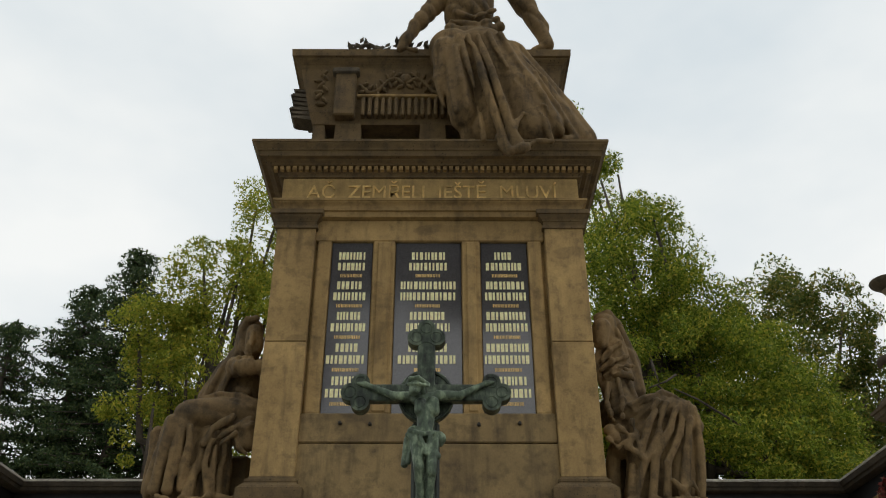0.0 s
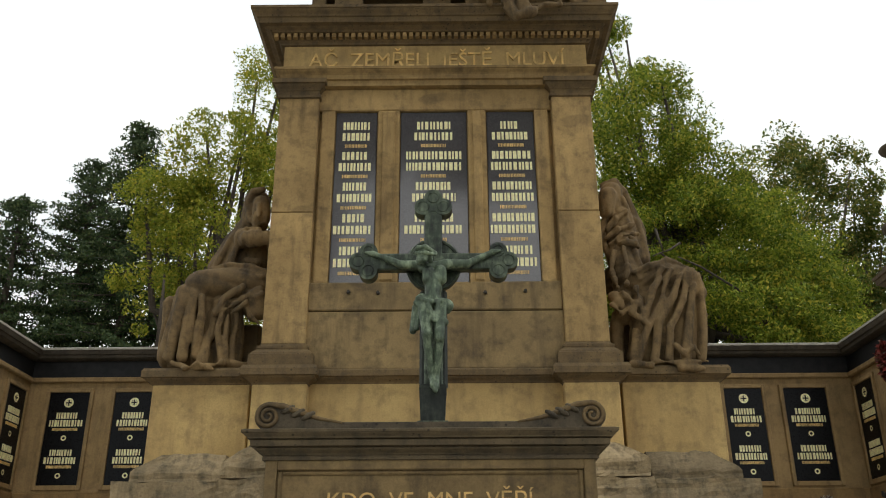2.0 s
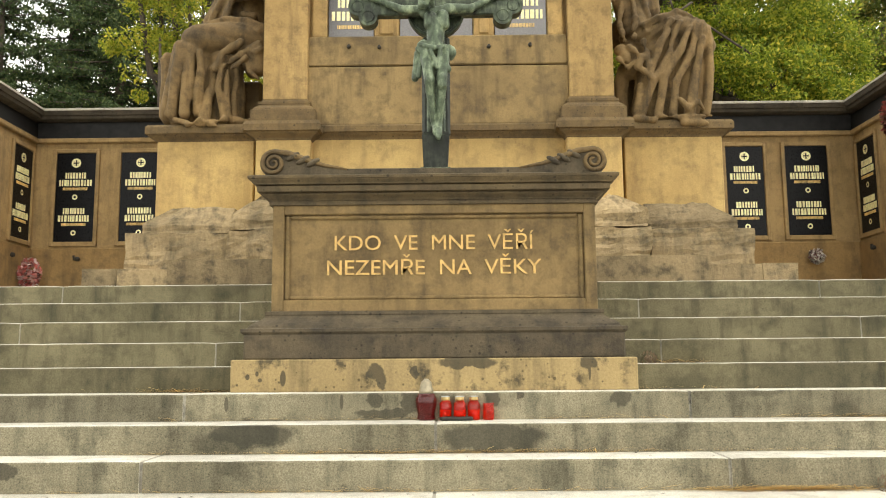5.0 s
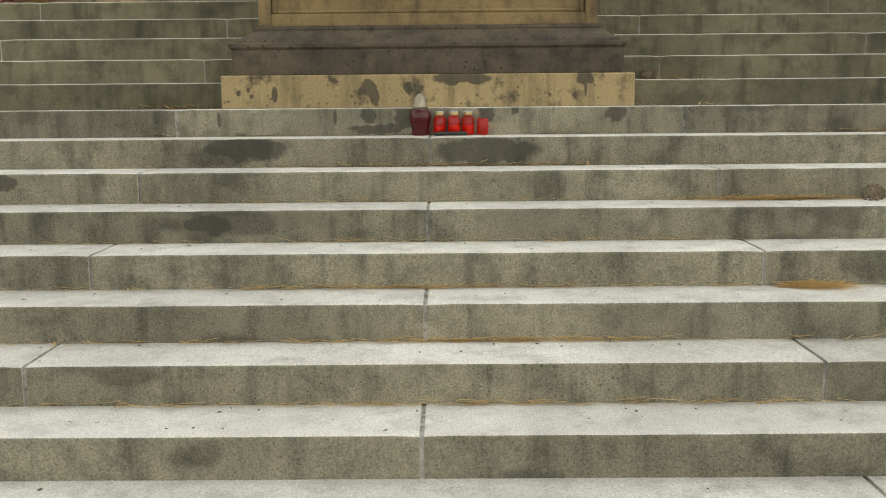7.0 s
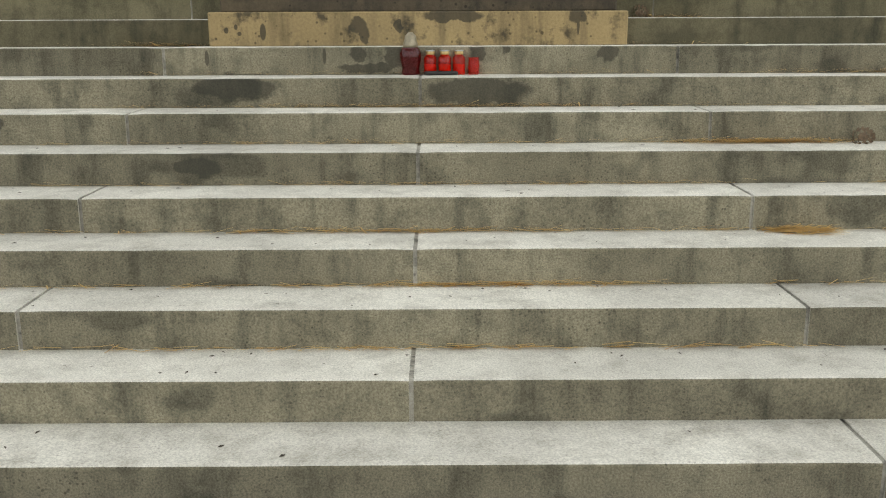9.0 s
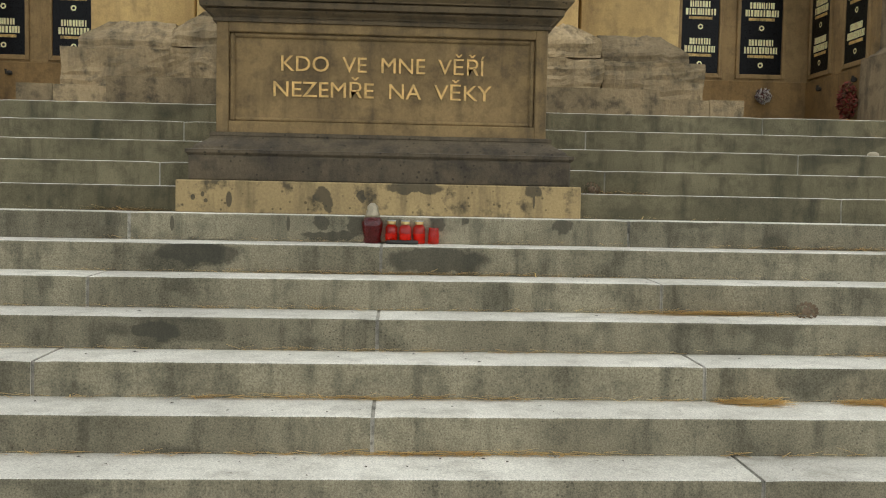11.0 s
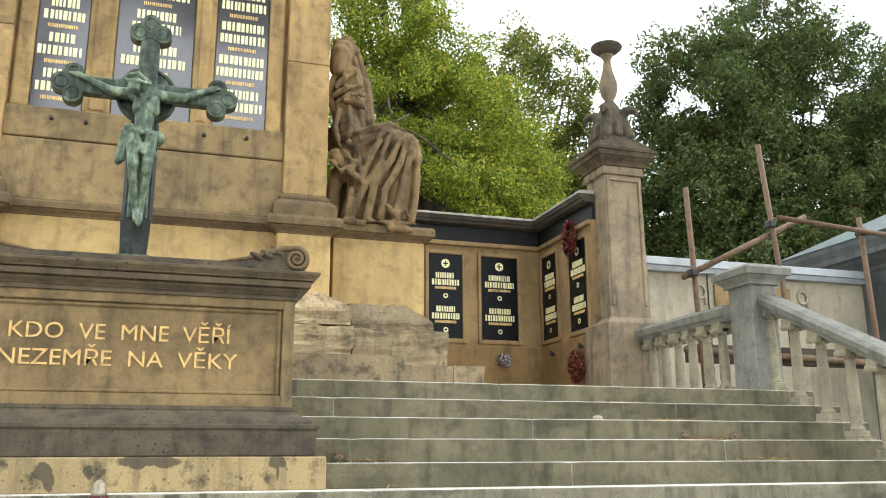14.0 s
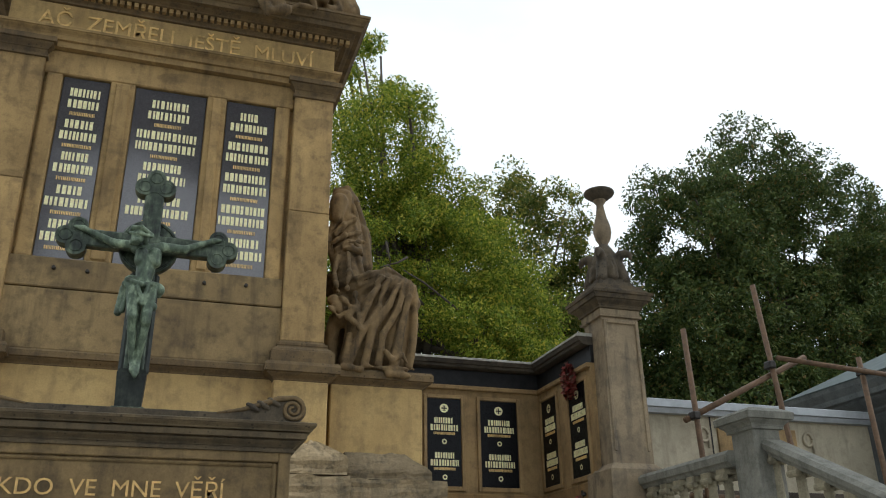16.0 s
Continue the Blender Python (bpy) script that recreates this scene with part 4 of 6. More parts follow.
def leaning_top():
    b = []
    fold(b, 0.278, 0.306, (0.55, 5.82, 9.99), (0.78, 5.74, 8.60))
    fold(b, 0.251, 0.279, (0.84, 5.80, 9.87), (1.36, 5.76, 8.66))
    fold(b, 0.479, 0.413, (0.55, 6.15, 13.11), (0.50, 6.10, 11.93))
    fold(b, 0.391, 0.344, (0.50, 6.10, 11.93), (0.49, 6.00, 10.80))
    fold(b, 0.215, 0.215, (0.51, 6.10, 13.93), (0.51, 6.10, 14.07))
    fold(b, 0.153, 0.115, (0.23, 6.00, 12.05), (0.06, 5.95, 11.02), (-0.22, 5.88, 10.52))
    fold(b, 0.097, 0.067, (-0.22, 5.88, 10.52), (-0.37, 5.85, 10.20), (-0.42, 5.84, 10.03))
    fold(b, 0.051, 0.044, (-0.42, 5.86, 10.07), (-0.23, 5.84, 10.01))
    fold(b, 0.189, 0.158, (0.92, 6.00, 11.93), (1.28, 6.00, 10.99))
    fold(b, 0.145, 0.099, (1.28, 6.00, 10.99), (1.46, 5.98, 10.56), (1.53, 5.96, 10.23))
    fold(b, 0.067, 0.052, (1.53, 5.97, 10.22), (1.35, 5.92, 10.09))
    fold(b, 0.082, 0.075, (0.22, 5.87, 10.43), (0.51, 5.74, 10.24), (0.90, 5.87, 10.47))
    fold(b, 0.045, 0.045, (0.25, 5.82, 10.53), (0.55, 5.70, 10.34), (0.87, 5.82, 10.57))
    fold(b, 0.038, 0.038, (0.30, 5.77, 10.64), (0.55, 5.68, 10.47), (0.84, 5.77, 10.69))
    fold(b, 0.328, 0.298, (0.25, 5.90, 10.02), (0.40, 5.85, 9.92))
    fold(b, 0.238, 0.210, (0.21, 5.72, 9.84), (0.33, 5.66, 9.12), (0.40, 5.70, 8.79))
    fold(b, 0.139, 0.111, (0.41, 5.74, 8.82), (0.45, 5.80, 8.47))
    fold(b, 0.060, 0.053, (0.38, 5.68, 8.36), (0.54, 5.62, 8.26))
    fold(b, 0.343, 0.328, (0.66, 5.90, 10.02), (1.07, 5.75, 9.15))
    fold(b, 0.318, 0.305, (1.07, 5.75, 9.15), (1.18, 5.72, 8.54))
    fold(b, 0.283, 0.240, (1.01, 6.00, 9.96), (1.58, 5.95, 9.00), (1.83, 5.95, 8.59))
    fold(b, 0.209, 0.209, (0.68, 5.85, 9.24), (0.80, 5.80, 8.56))
    fold(b, 0.062, 0.055, (0.07, 5.64, 9.76), (0.05, 5.62, 9.32), (0.16, 5.64, 8.88))
    fold(b, 0.054, 0.054, (0.17, 5.52, 9.72), (0.19, 5.48, 9.19), (0.28, 5.52, 8.72))
    fold(b, 0.054, 0.047, (0.29, 5.48, 9.72), (0.35, 5.44, 9.16), (0.42, 5.50, 8.76))
    fold(b, 0.059, 0.059, (0.33, 5.52, 9.94), (0.49, 5.44, 9.25), (0.58, 5.44, 8.71), (0.63, 5.50, 8.26))
    fold(b, 0.065, 0.071, (0.47, 5.52, 9.94), (0.61, 5.42, 9.23), (0.75, 5.40, 8.59), (0.87, 5.42, 8.08))
    fold(b, 0.052, 0.065, (0.58, 5.52, 9.96), (0.72, 5.42, 9.29), (0.86, 5.38, 8.66), (0.97, 5.40, 8.10))
    fold(b, 0.055, 0.055, (0.73, 5.54, 10.02), (0.87, 5.46, 9.51), (1.02, 5.42, 9.14))
    fold(b, 0.054, 0.067, (0.87, 5.60, 10.06), (1.06, 5.52, 9.49), (1.34, 5.52, 8.96), (1.56, 5.62, 8.49))
    fold(b, 0.054, 0.061, (0.97, 5.66, 9.96), (1.28, 5.62, 9.41), (1.54, 5.68, 8.91), (1.75, 5.76, 8.50))
    fold(b, 0.055, 0.062, (1.06, 5.76, 9.91), (1.44, 5.74, 9.43), (1.72, 5.82, 8.89), (1.91, 5.88, 8.54))
    fold(b, 0.058, 0.058, (1.09, 5.42, 8.60), (0.94, 5.40, 8.31), (1.03, 5.40, 8.15))
    fold(b, 0.053, 0.053, (1.34, 5.48, 8.74), (1.36, 5.48, 8.44), (1.41, 5.52, 8.26))
    fold(b, -0.053, -0.053, (0.50, 5.36, 8.99), (0.61, 5.36, 8.47), (0.67, 5.38, 8.20))
    fold(b, -0.047, -0.047, (0.97, 5.38, 9.29), (1.27, 5.40, 8.85), (1.47, 5.50, 8.48))
    fold(b, -0.041, -0.041, (0.24, 5.42, 9.23), (0.32, 5.44, 8.71))
    fold(b, -0.094, -0.081, (0.32, 5.50, 8.54), (0.49, 5.50, 8.39))
    fold(b, 0.071, 0.058, (0.78, 5.44, 8.24), (0.92, 5.38, 8.00), (1.12, 5.38, 8.05))
    fold(b, 0.059, 0.052, (1.06, 5.38, 8.05), (1.23, 5.42, 8.18), (1.38, 5.46, 8.21))
    fold(b, 0.051, 0.045, (0.77, 5.42, 8.13), (0.89, 5.40, 7.95))
    fold(b, 0.082, 0.082, (1.62, 5.72, 8.43), (1.93, 5.88, 8.54))
    return b


def crease(phase):
    """Cloth profile: broad rounded ridges, narrow deep creases."""
    return 1.0 - np.abs(np.sin(phase)) ** 0.85


def fan(x, z, cx, cz, n, wave):
    """Folds that spread downwards from a point where the cloth is caught."""
    a = np.arctan2(x - cx, cz - z)
    return crease(n * a + wave)


def folds_left(x, y, z):
    w = 0.9 * np.sin(3 * z + 2.5 * x) + 2.5 * y
    skirt = 0.02 * fan(x, z, -2.62, 5.75, 16, w) + 0.012 * fan(x, z, -2.62, 5.75, 33, 1.3 * w + 1)
    lap = crease(21 * (0.45 * x + 0.9 * z) + 1.2 * np.sin(4 * x) - 5 * y)
    cloak = 0.014 * fan(x, z, -1.95, 6.6, 14, w) + 0.01 * fan(x, z, -1.95, 6.6, 31, w)
    low, mid = np.clip((5.0 - z) / 0.2, 0, 1), np.clip((z - 4.9) / 0.12, 0, 1) * np.clip((5.35 - z) / 0.1, 0, 1)
    top = np.clip((z - 5.3) / 0.1, 0, 1) * np.clip((5.95 - z) / 0.1, 0, 1)
    return low * skirt + 0.014 * mid * lap + top * cloak


def folds_right(x, y, z):
    w = 0.9 * np.sin(2.6 * z - 2 * x) + 2.5 * y
    sweep = 0.022 * fan(x, z, 2.86, 5.5, 14, w) + 0.012 * fan(x, z, 2.86, 5.5, 27, 1.3 * w)
    cloak = 0.014 * fan(x, z, 2.0, 6.7, 14, w) + 0.01 * fan(x, z, 2.0, 6.7, 36, w)
    low = np.clip((5.3 - z) / 0.15, 0, 1)
    top = np.clip((z - 5.2) / 0.1, 0, 1) * np.clip((6.05 - z) / 0.1, 0, 1)
    return low * sweep + top * cloak


def folds_top(x, y, z):
    w = 0.8 * np.sin(2.0 * z + 3 * x) + 1.5 * y
    robe = 0.035 * fan(x, z, 0.45, 11.2, 15, w) + 0.02 * fan(x, z, 0.45, 11.2, 34, 1.3 * w)
    shirt = crease(18 * (0.7 * x + 0.6 * z) + np.sin(4 * z))
    return np.clip((10.15 - z) / 0.2, 0, 1) * robe + 0.025 * np.clip((z - 10.2) / 0.2, 0, 1) * np.clip((11.0 - z) / 0.2, 0, 1) * shirt


tagged(part("seated_statue", carved("seated_statue", seated_left(), 0.013, folds_left, STATUE, 0.02), None), "weathered sandstone seated draped figure leaning on the pylon", "statue")
tagged(part("veiled_statue", carved("veiled_statue", seated_right(), 0.013, folds_right, STATUE, 0.02), None), "weathered sandstone veiled seated figure in heavy drapery", "statue")
tagged(part("crowning_statue", carved("crowning_statue", leaning_top(), 0.018, folds_top, STATUE, 0.03), None), "draped sandstone figure leaning on the stone tomb atop the pylon", "statue")

# tomb on top of the pylon
tomb = thing("stone_tomb", "carved sandstone sarcophagus with relief panels and block feet atop the pylon", "sarcophagus", (MID, 6.5, 8.31))
part("body", stack([(8.93, MID - 1.52, MID + 1.52, 6.05, 7.3), (9.1, MID - 1.57, MID + 1.57, 6.01, 7.32), (9.8, MID - 1.72, MID + 1.72, 5.97, 7.35)]), SAND_BROWN, tomb)
part("lid", moulded(MID - 1.7, MID + 1.7, 5.99, 7.35, [(9.8, 0.02), (9.86, 0.03)] + cyma(9.865, 9.93, 0.04, 0.1) + [(9.935, 0.135), (10.04, 0.145), (10.08, 0.08)]), SAND_BROWN, tomb, "moulded lid slab")
for x in (-1.08, 0.0, 1.1):
    part("foot", stack([(8.305, x - 0.23, x + 0.23, 5.98, 6.5), (8.44, x - 0.23, x + 0.23, 5.98, 6.5), (8.46, x - 0.18, x + 0.18, 6.02, 6.5), (8.94, x - 0.16, x + 0.16, 6.04, 6.5)]), SAND_BROWN, tomb)
    part("rear_foot", box(x - 0.2, x + 0.2, 6.8, 7.2, 8.305, 8.94, 0.02), SAND_BROWN, tomb)
part("corner_post", box(-1.27, -1.0, 5.9, 6.05, 8.98, 9.79, 0.02), SAND_BROWN, tomb)
part("post_cap", box(-1.31, -0.96, 5.87, 6.05, 9.66, 9.76, 0.02), SAND_DARK, tomb)
part("relief_border", box(-0.98, 0.3, 5.925, 6.0, 9.3, 9.34, 0.01), SAND, tomb)
for i in range(14):
    x = -0.92 + i * 0.085
    part("flute", box(x, x + 0.05, 5.93, 6.03, 9.0, 9.29, 0.012), SAND_BROWN, tomb)
rel = bmesh.new()
for sg in (-1, 1):
    for k in range(15):
        u = k / 14
        px, pz, turn = -0.36 + sg * (0.06 + 0.5 * u), 9.5 + 0.12 * math.sin(5.5 * u + 0.6), 50 * math.cos(5.5 * u + 0.6)
        bmesh.ops.create_uvsphere(rel, u_segments=8, v_segments=6, radius=1, matrix=pose(px, 5.965, pz, 0, -sg * turn, 0) @ Matrix.Diagonal((0.075, 0.04, 0.026, 1)))
        bmesh.ops.create_uvsphere(rel, u_segments=8, v_segments=6, radius=1, matrix=pose(px, 5.965, pz + (0.09 if k % 2 else -0.08), 0, sg * (70 - turn), 0) @ Matrix.Diagonal((0.06, 0.035, 0.022, 1)))
for k in range(9):
    bmesh.ops.create_uvsphere(rel, u_segments=8, v_segments=6, radius=1, matrix=pose(-1.45 + 0.05 * math.sin(k * 1.9), 5.97, 9.2 + k * 0.065, 0, 60 * math.sin(k * 2.1), 0) @ Matrix.Diagonal((0.07, 0.04, 0.025, 1)))
bmesh.ops.create_uvsphere(rel, u_segments=10, v_segments=8, radius=1, matrix=pose(-0.36, 5.96, 9.62) @ Matrix.Diagonal((0.08, 0.05, 0.08, 1)))
part("relief_ornament", rel, SAND_BROWN, tomb, "carved scrolls and rosette in relief", True)
for s in (-1, 1):
    part("corner_claw", stack([(8.305, MID + s * 1.4 - 0.13, MID + s * 1.4 + 0.13, 6.05, 6.35), (8.5, MID + s * 1.42 - 0.1, MID + s * 1.42 + 0.1, 6.08, 6.35), (8.95, MID + s * 1.44 - 0.07, MID + s * 1.44 + 0.07, 6.06, 6.35)]), SAND_BROWN, tomb)
wingb = bmesh.new()
for k in range(7):
    prism([(-1.5, 9.0 + k * 0.07), (-1.8 - 0.03 * (k % 3), 9.05 + k * 0.075), (-1.83, 9.08 + k * 0.075), (-1.5, 9.08 + k * 0.07)], 6.05, 6.3, wingb)
part("side_ornament", wingb, SAND_DARK, tomb, "toothed leaf ornament on the end")
laurel = bmesh.new()
lr = random.Random(4)
for k in range(60):
    t = lr.random()
    x = -1.12 + t * 0.72 if k < 44 else lr.uniform(-0.45, -0.02)
    p = Vector((x, 5.95 + lr.uniform(-0.06, 0.06), 10.06 + abs(lr.gauss(0, 0.07))))
    d = Vector((lr.uniform(-1, 1), lr.uniform(-0.6, 0.3), lr.uniform(0.1, 1))).normalized()
    sd = d.cross(Vector((0, 1, 0.2))).normalized() * 0.032
    q = p + d * 0.14
    m = p.lerp(q, 0.5)
    vs = [laurel.verts.new(c) for c in (p, m + sd, q, m - sd, m + Vector((0, -0.012, 0)))]
    for i in range(4):
        laurel.faces.new((vs[i], vs[(i + 1) % 4], vs[4]))
tagged(part("laurel_branch", laurel, SAND_DARK), "dark laurel branch lying on the tomb lid", "laurel branch")

# ---------------------------------------------------------------- front tomb with the crucifix
chest = thing("altar_tomb", "brown sandstone altar tomb with gilt inscription, moulded cornice and scrolls", "tomb", (MID, 3.6, 9 * R))
part("footing", box(MID - 1.29, MID + 1.29, 2.9, 4.6, 9 * R - 0.004, 1.69, 0.008), FOOTING, chest, "patched yellow footing course with damp stains")
part("base", box(MID - 1.245, MID + 1.245, 3.04, 4.5, 1.688, 1.855, 0.012), SAND_DARK, chest, "sooty dark base course")
part("base_moulding", moulded(MID - 1.1, MID + 1.1, 3.2, 4.4, [(1.85, 0.145), (1.87, 0.165), (1.89, 0.165), (1.895, 0.13)] + cyma(1.9, 1.985, 0.125, 0.03) + [(1.99, 0.035), (2.01, 0.035), (2.015, 0.0)]), SAND_DARK, chest)
part("body", box(MID - 1.1, MID + 1.1, 3.245, 4.4, 2.01, 2.8), TOMB, chest)
for nm, c in (("left_stile", (MID - 1.1, MID - 1.02, 2.01, 2.795)), ("right_stile", (MID + 1.02, MID + 1.1, 2.01, 2.795)), ("lower_rail", (MID - 1.02, MID + 1.02, 2.01, 2.09)), ("upper_rail", (MID - 1.02, MID + 1.02, 2.675, 2.795))):
    part(nm, box(c[0], c[1], 3.2, 3.25, c[2], c[3], 0.006), TOMB, chest)
for nm, c in (("left_bead", (MID - 1.02, MID - 0.985, 2.09, 2.675)), ("right_bead", (MID + 0.985, MID + 1.02, 2.09, 2.675)), ("lower_bead", (MID - 0.985, MID + 0.985, 2.09, 2.12)), ("upper_bead", (MID - 0.985, MID + 0.985, 2.645, 2.675))):
    part(nm, box(c[0], c[1], 3.222, 3.25, c[2], c[3], 0.01), TOMB, chest)
LID = 2.926
rim = [(0.0, 0.004), (0.003, 0.02), (0.021, 0.022), (0.024, 0.006), (0.033, 0.006)] + cyma(0.035, 0.075, 0.012, 0.06) + [(0.076, 0.046), (0.083, 0.046), (0.085, 0.09), (0.121, 0.094), (0.123, 0.075), (0.129, 0.075), (0.131, 0.108)] + cyma(0.133, 0.163, 0.11, 0.136) + [(0.165, 0.145), (0.182, 0.147), (0.191, 0.125)]
part("cornice", moulded(MID - 1.1, MID + 1.1, 3.2, 4.4, [(LID - 0.191 + z, o) for z, o in rim]), SOOT, chest, "weathered moulded cornice slab")
for text, w, z in (("KDO  VE  MNE  V\u011a\u0158\u00cd", 1.36, 2.432), ("NEZEM\u0158E  NA  V\u011aKY", 1.46, 2.262)):
    me = letters(text, w, 0.102, 0.008, 0.0)
    for v in me.vertices:
        v.co += Vector((MID, 3.243, z))
    me.materials.append(GOLD_DULL)
    part("inscription", me, None, chest, "raised gilt inscription letters")


def volute(s):
    """The flat body of a scroll: a round eye with a long tapering tail towards the middle."""
    cx, cz = MID + s * 1.085, LID + 0.089
    out = [(cx + s * 0.092 * math.cos(a), cz + 0.092 * math.sin(a)) for a in (math.pi * (-0.5 + k / 16) for k in range(19))]
    out += [(cx - s * u, cz + h) for u, h in ((0.09, 0.072), (0.14, 0.035), (0.18, 0.04), (0.22, 0.012), (0.28, 0.016), (0.33, -0.02), (0.42, -0.03), (0.52, -0.042), (0.52, -0.092))]
    return prism(out, 3.12, 3.4)


def spiral(s):
    cx, cz = MID + s * 1.085, LID + 0.089
    pts, rad = [(cx - s * 0.5, 3.125, cz - 0.045), (cx - s * 0.34, 3.12, cz - 0.015), (cx - s * 0.2, 3.112, cz + 0.03), (cx - s * 0.1, 3.105, cz + 0.068)], [0.008, 0.014, 0.02, 0.02]
    for k in range(44):
        a, r = math.pi * 0.5 - k * 0.3, 0.082 * (1 - k / 50)
        pts.append((cx + s * r * math.cos(a), 3.11, cz + r * math.sin(a)))
        rad.append(0.017 - 0.008 * k / 44)
    return tube(pts, rad, 8)


part("lid_crest", box(MID - 0.6, MID + 0.6, 3.122, 3.398, LID - 0.004, LID + 0.05, 0.004), SAND_DARK, chest)
for s in (-1, 1):
    scroll = part("scroll", volute(s), SAND_DARK, chest, "carved volute scroll on the lid")
    part("spiral_rib", spiral(s), SAND_BROWN, scroll, "", True)
    for u, h, turn in ((0.13, 0.045, 0.5), (0.2, 0.02, 0.4), (0.27, 0.002, 0.3)):
        lf = bmesh.new()
        bmesh.ops.create_uvsphere(lf, u_segments=10, v_segments=6, radius=1, matrix=pose(MID + s * (1.085 - u), 3.115, LID + 0.089 + h, 0, s * 30, 0) @ Matrix.Diagonal((0.055, 0.03, 0.02, 1)))
        part("acanthus_leaf", lf, SAND_DARK, scroll, "", True)

crux = thing("crucifix", "green patinated bronze crucifix with trefoil arm ends on the altar tomb", "crucifix", (0, 3.32, 2.965))
Y0, Y1 = 3.27, 3.36
part("foot_flange", box(-0.11, 0.1, 3.19, 3.45, 3.0, 3.036, 0.004), BRONZE_DARK, crux)
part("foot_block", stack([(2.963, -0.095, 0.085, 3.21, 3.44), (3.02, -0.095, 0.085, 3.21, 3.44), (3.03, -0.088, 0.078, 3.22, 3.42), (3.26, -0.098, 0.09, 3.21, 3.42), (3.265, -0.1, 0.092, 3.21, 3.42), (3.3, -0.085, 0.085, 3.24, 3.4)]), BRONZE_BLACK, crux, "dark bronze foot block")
part("upright", box(-0.066, 0.066, Y0, Y1, 3.28, 4.66, 0.01), BRONZE_DARK, crux)
part("crossbar", box(-0.5, 0.5, Y0 + 0.003, Y1 - 0.003, 4.165, 4.295, 0.01), BRONZE_DARK, crux)
part("backing_ribs", box(-0.1, 0.1, Y0 + 0.03, Y1 + 0.02, 3.28, 4.02, 0.02), BRONZE_BLACK, crux, "near-black backing strip")


LOBE = 0.068


def trefoil(cx, cz, dx, dz):
    """Outline of three joined lobes at the end of an arm, and their centres."""
    px, pz = -dz, dx
    hubs = [(dx * 0.055, dz * 0.055), (px * 0.075 - dx * 0.02, pz * 0.075 - dz * 0.02), (-px * 0.075 - dx * 0.02, -pz * 0.075 - dz * 0.02)]
    out = []
    for k in range(60):
        ux, uz = math.cos(k * math.pi / 30), math.sin(k * math.pi / 30)
        far = 0.062
        for hx, hz in hubs:
            along, off = hx * ux + hz * uz, abs(hx * uz - hz * ux)
            if off < LOBE:
                far = max(far, along + math.sqrt(LOBE * LOBE - off * off))
        out.append((cx + far * ux, cz + far * uz))
    return prism(out, Y0 - 0.006, Y1 + 0.004), [(cx + hx, cz + hz) for hx, hz in hubs]


for c in ((-0.5, 4.23, -1, 0), (0.5, 4.23, 1, 0), (0, 4.69, 0, 1)):
    body, hubs = trefoil(*c)
    end = part("trefoil_end", body, BRONZE_DARK, crux)
    for hx, hz in hubs:
        part("lobe_rim", tube([(hx + 0.042 * math.cos(k * math.pi / 10), Y0 - 0.008, hz + 0.042 * math.sin(k * math.pi / 10)) for k in range(21)], 0.004, 6), BRONZE_DARK, end, "", True)
ring = bmesh.new()
prism([(0.205 * math.cos(k * math.pi / 20), 4.225 + 0.205 * math.sin(k * math.pi / 20)) for k in range(40)], Y1 - 0.02, Y1 + 0.03, ring)
tube([(0.195 * math.cos(k * math.pi / 20), Y1 - 0.025, 4.225 + 0.195 * math.sin(k * math.pi / 20)) for k in range(41)], 0.014, 6, ring)
part("halo_disc", ring, BRONZE_DARK, crux)


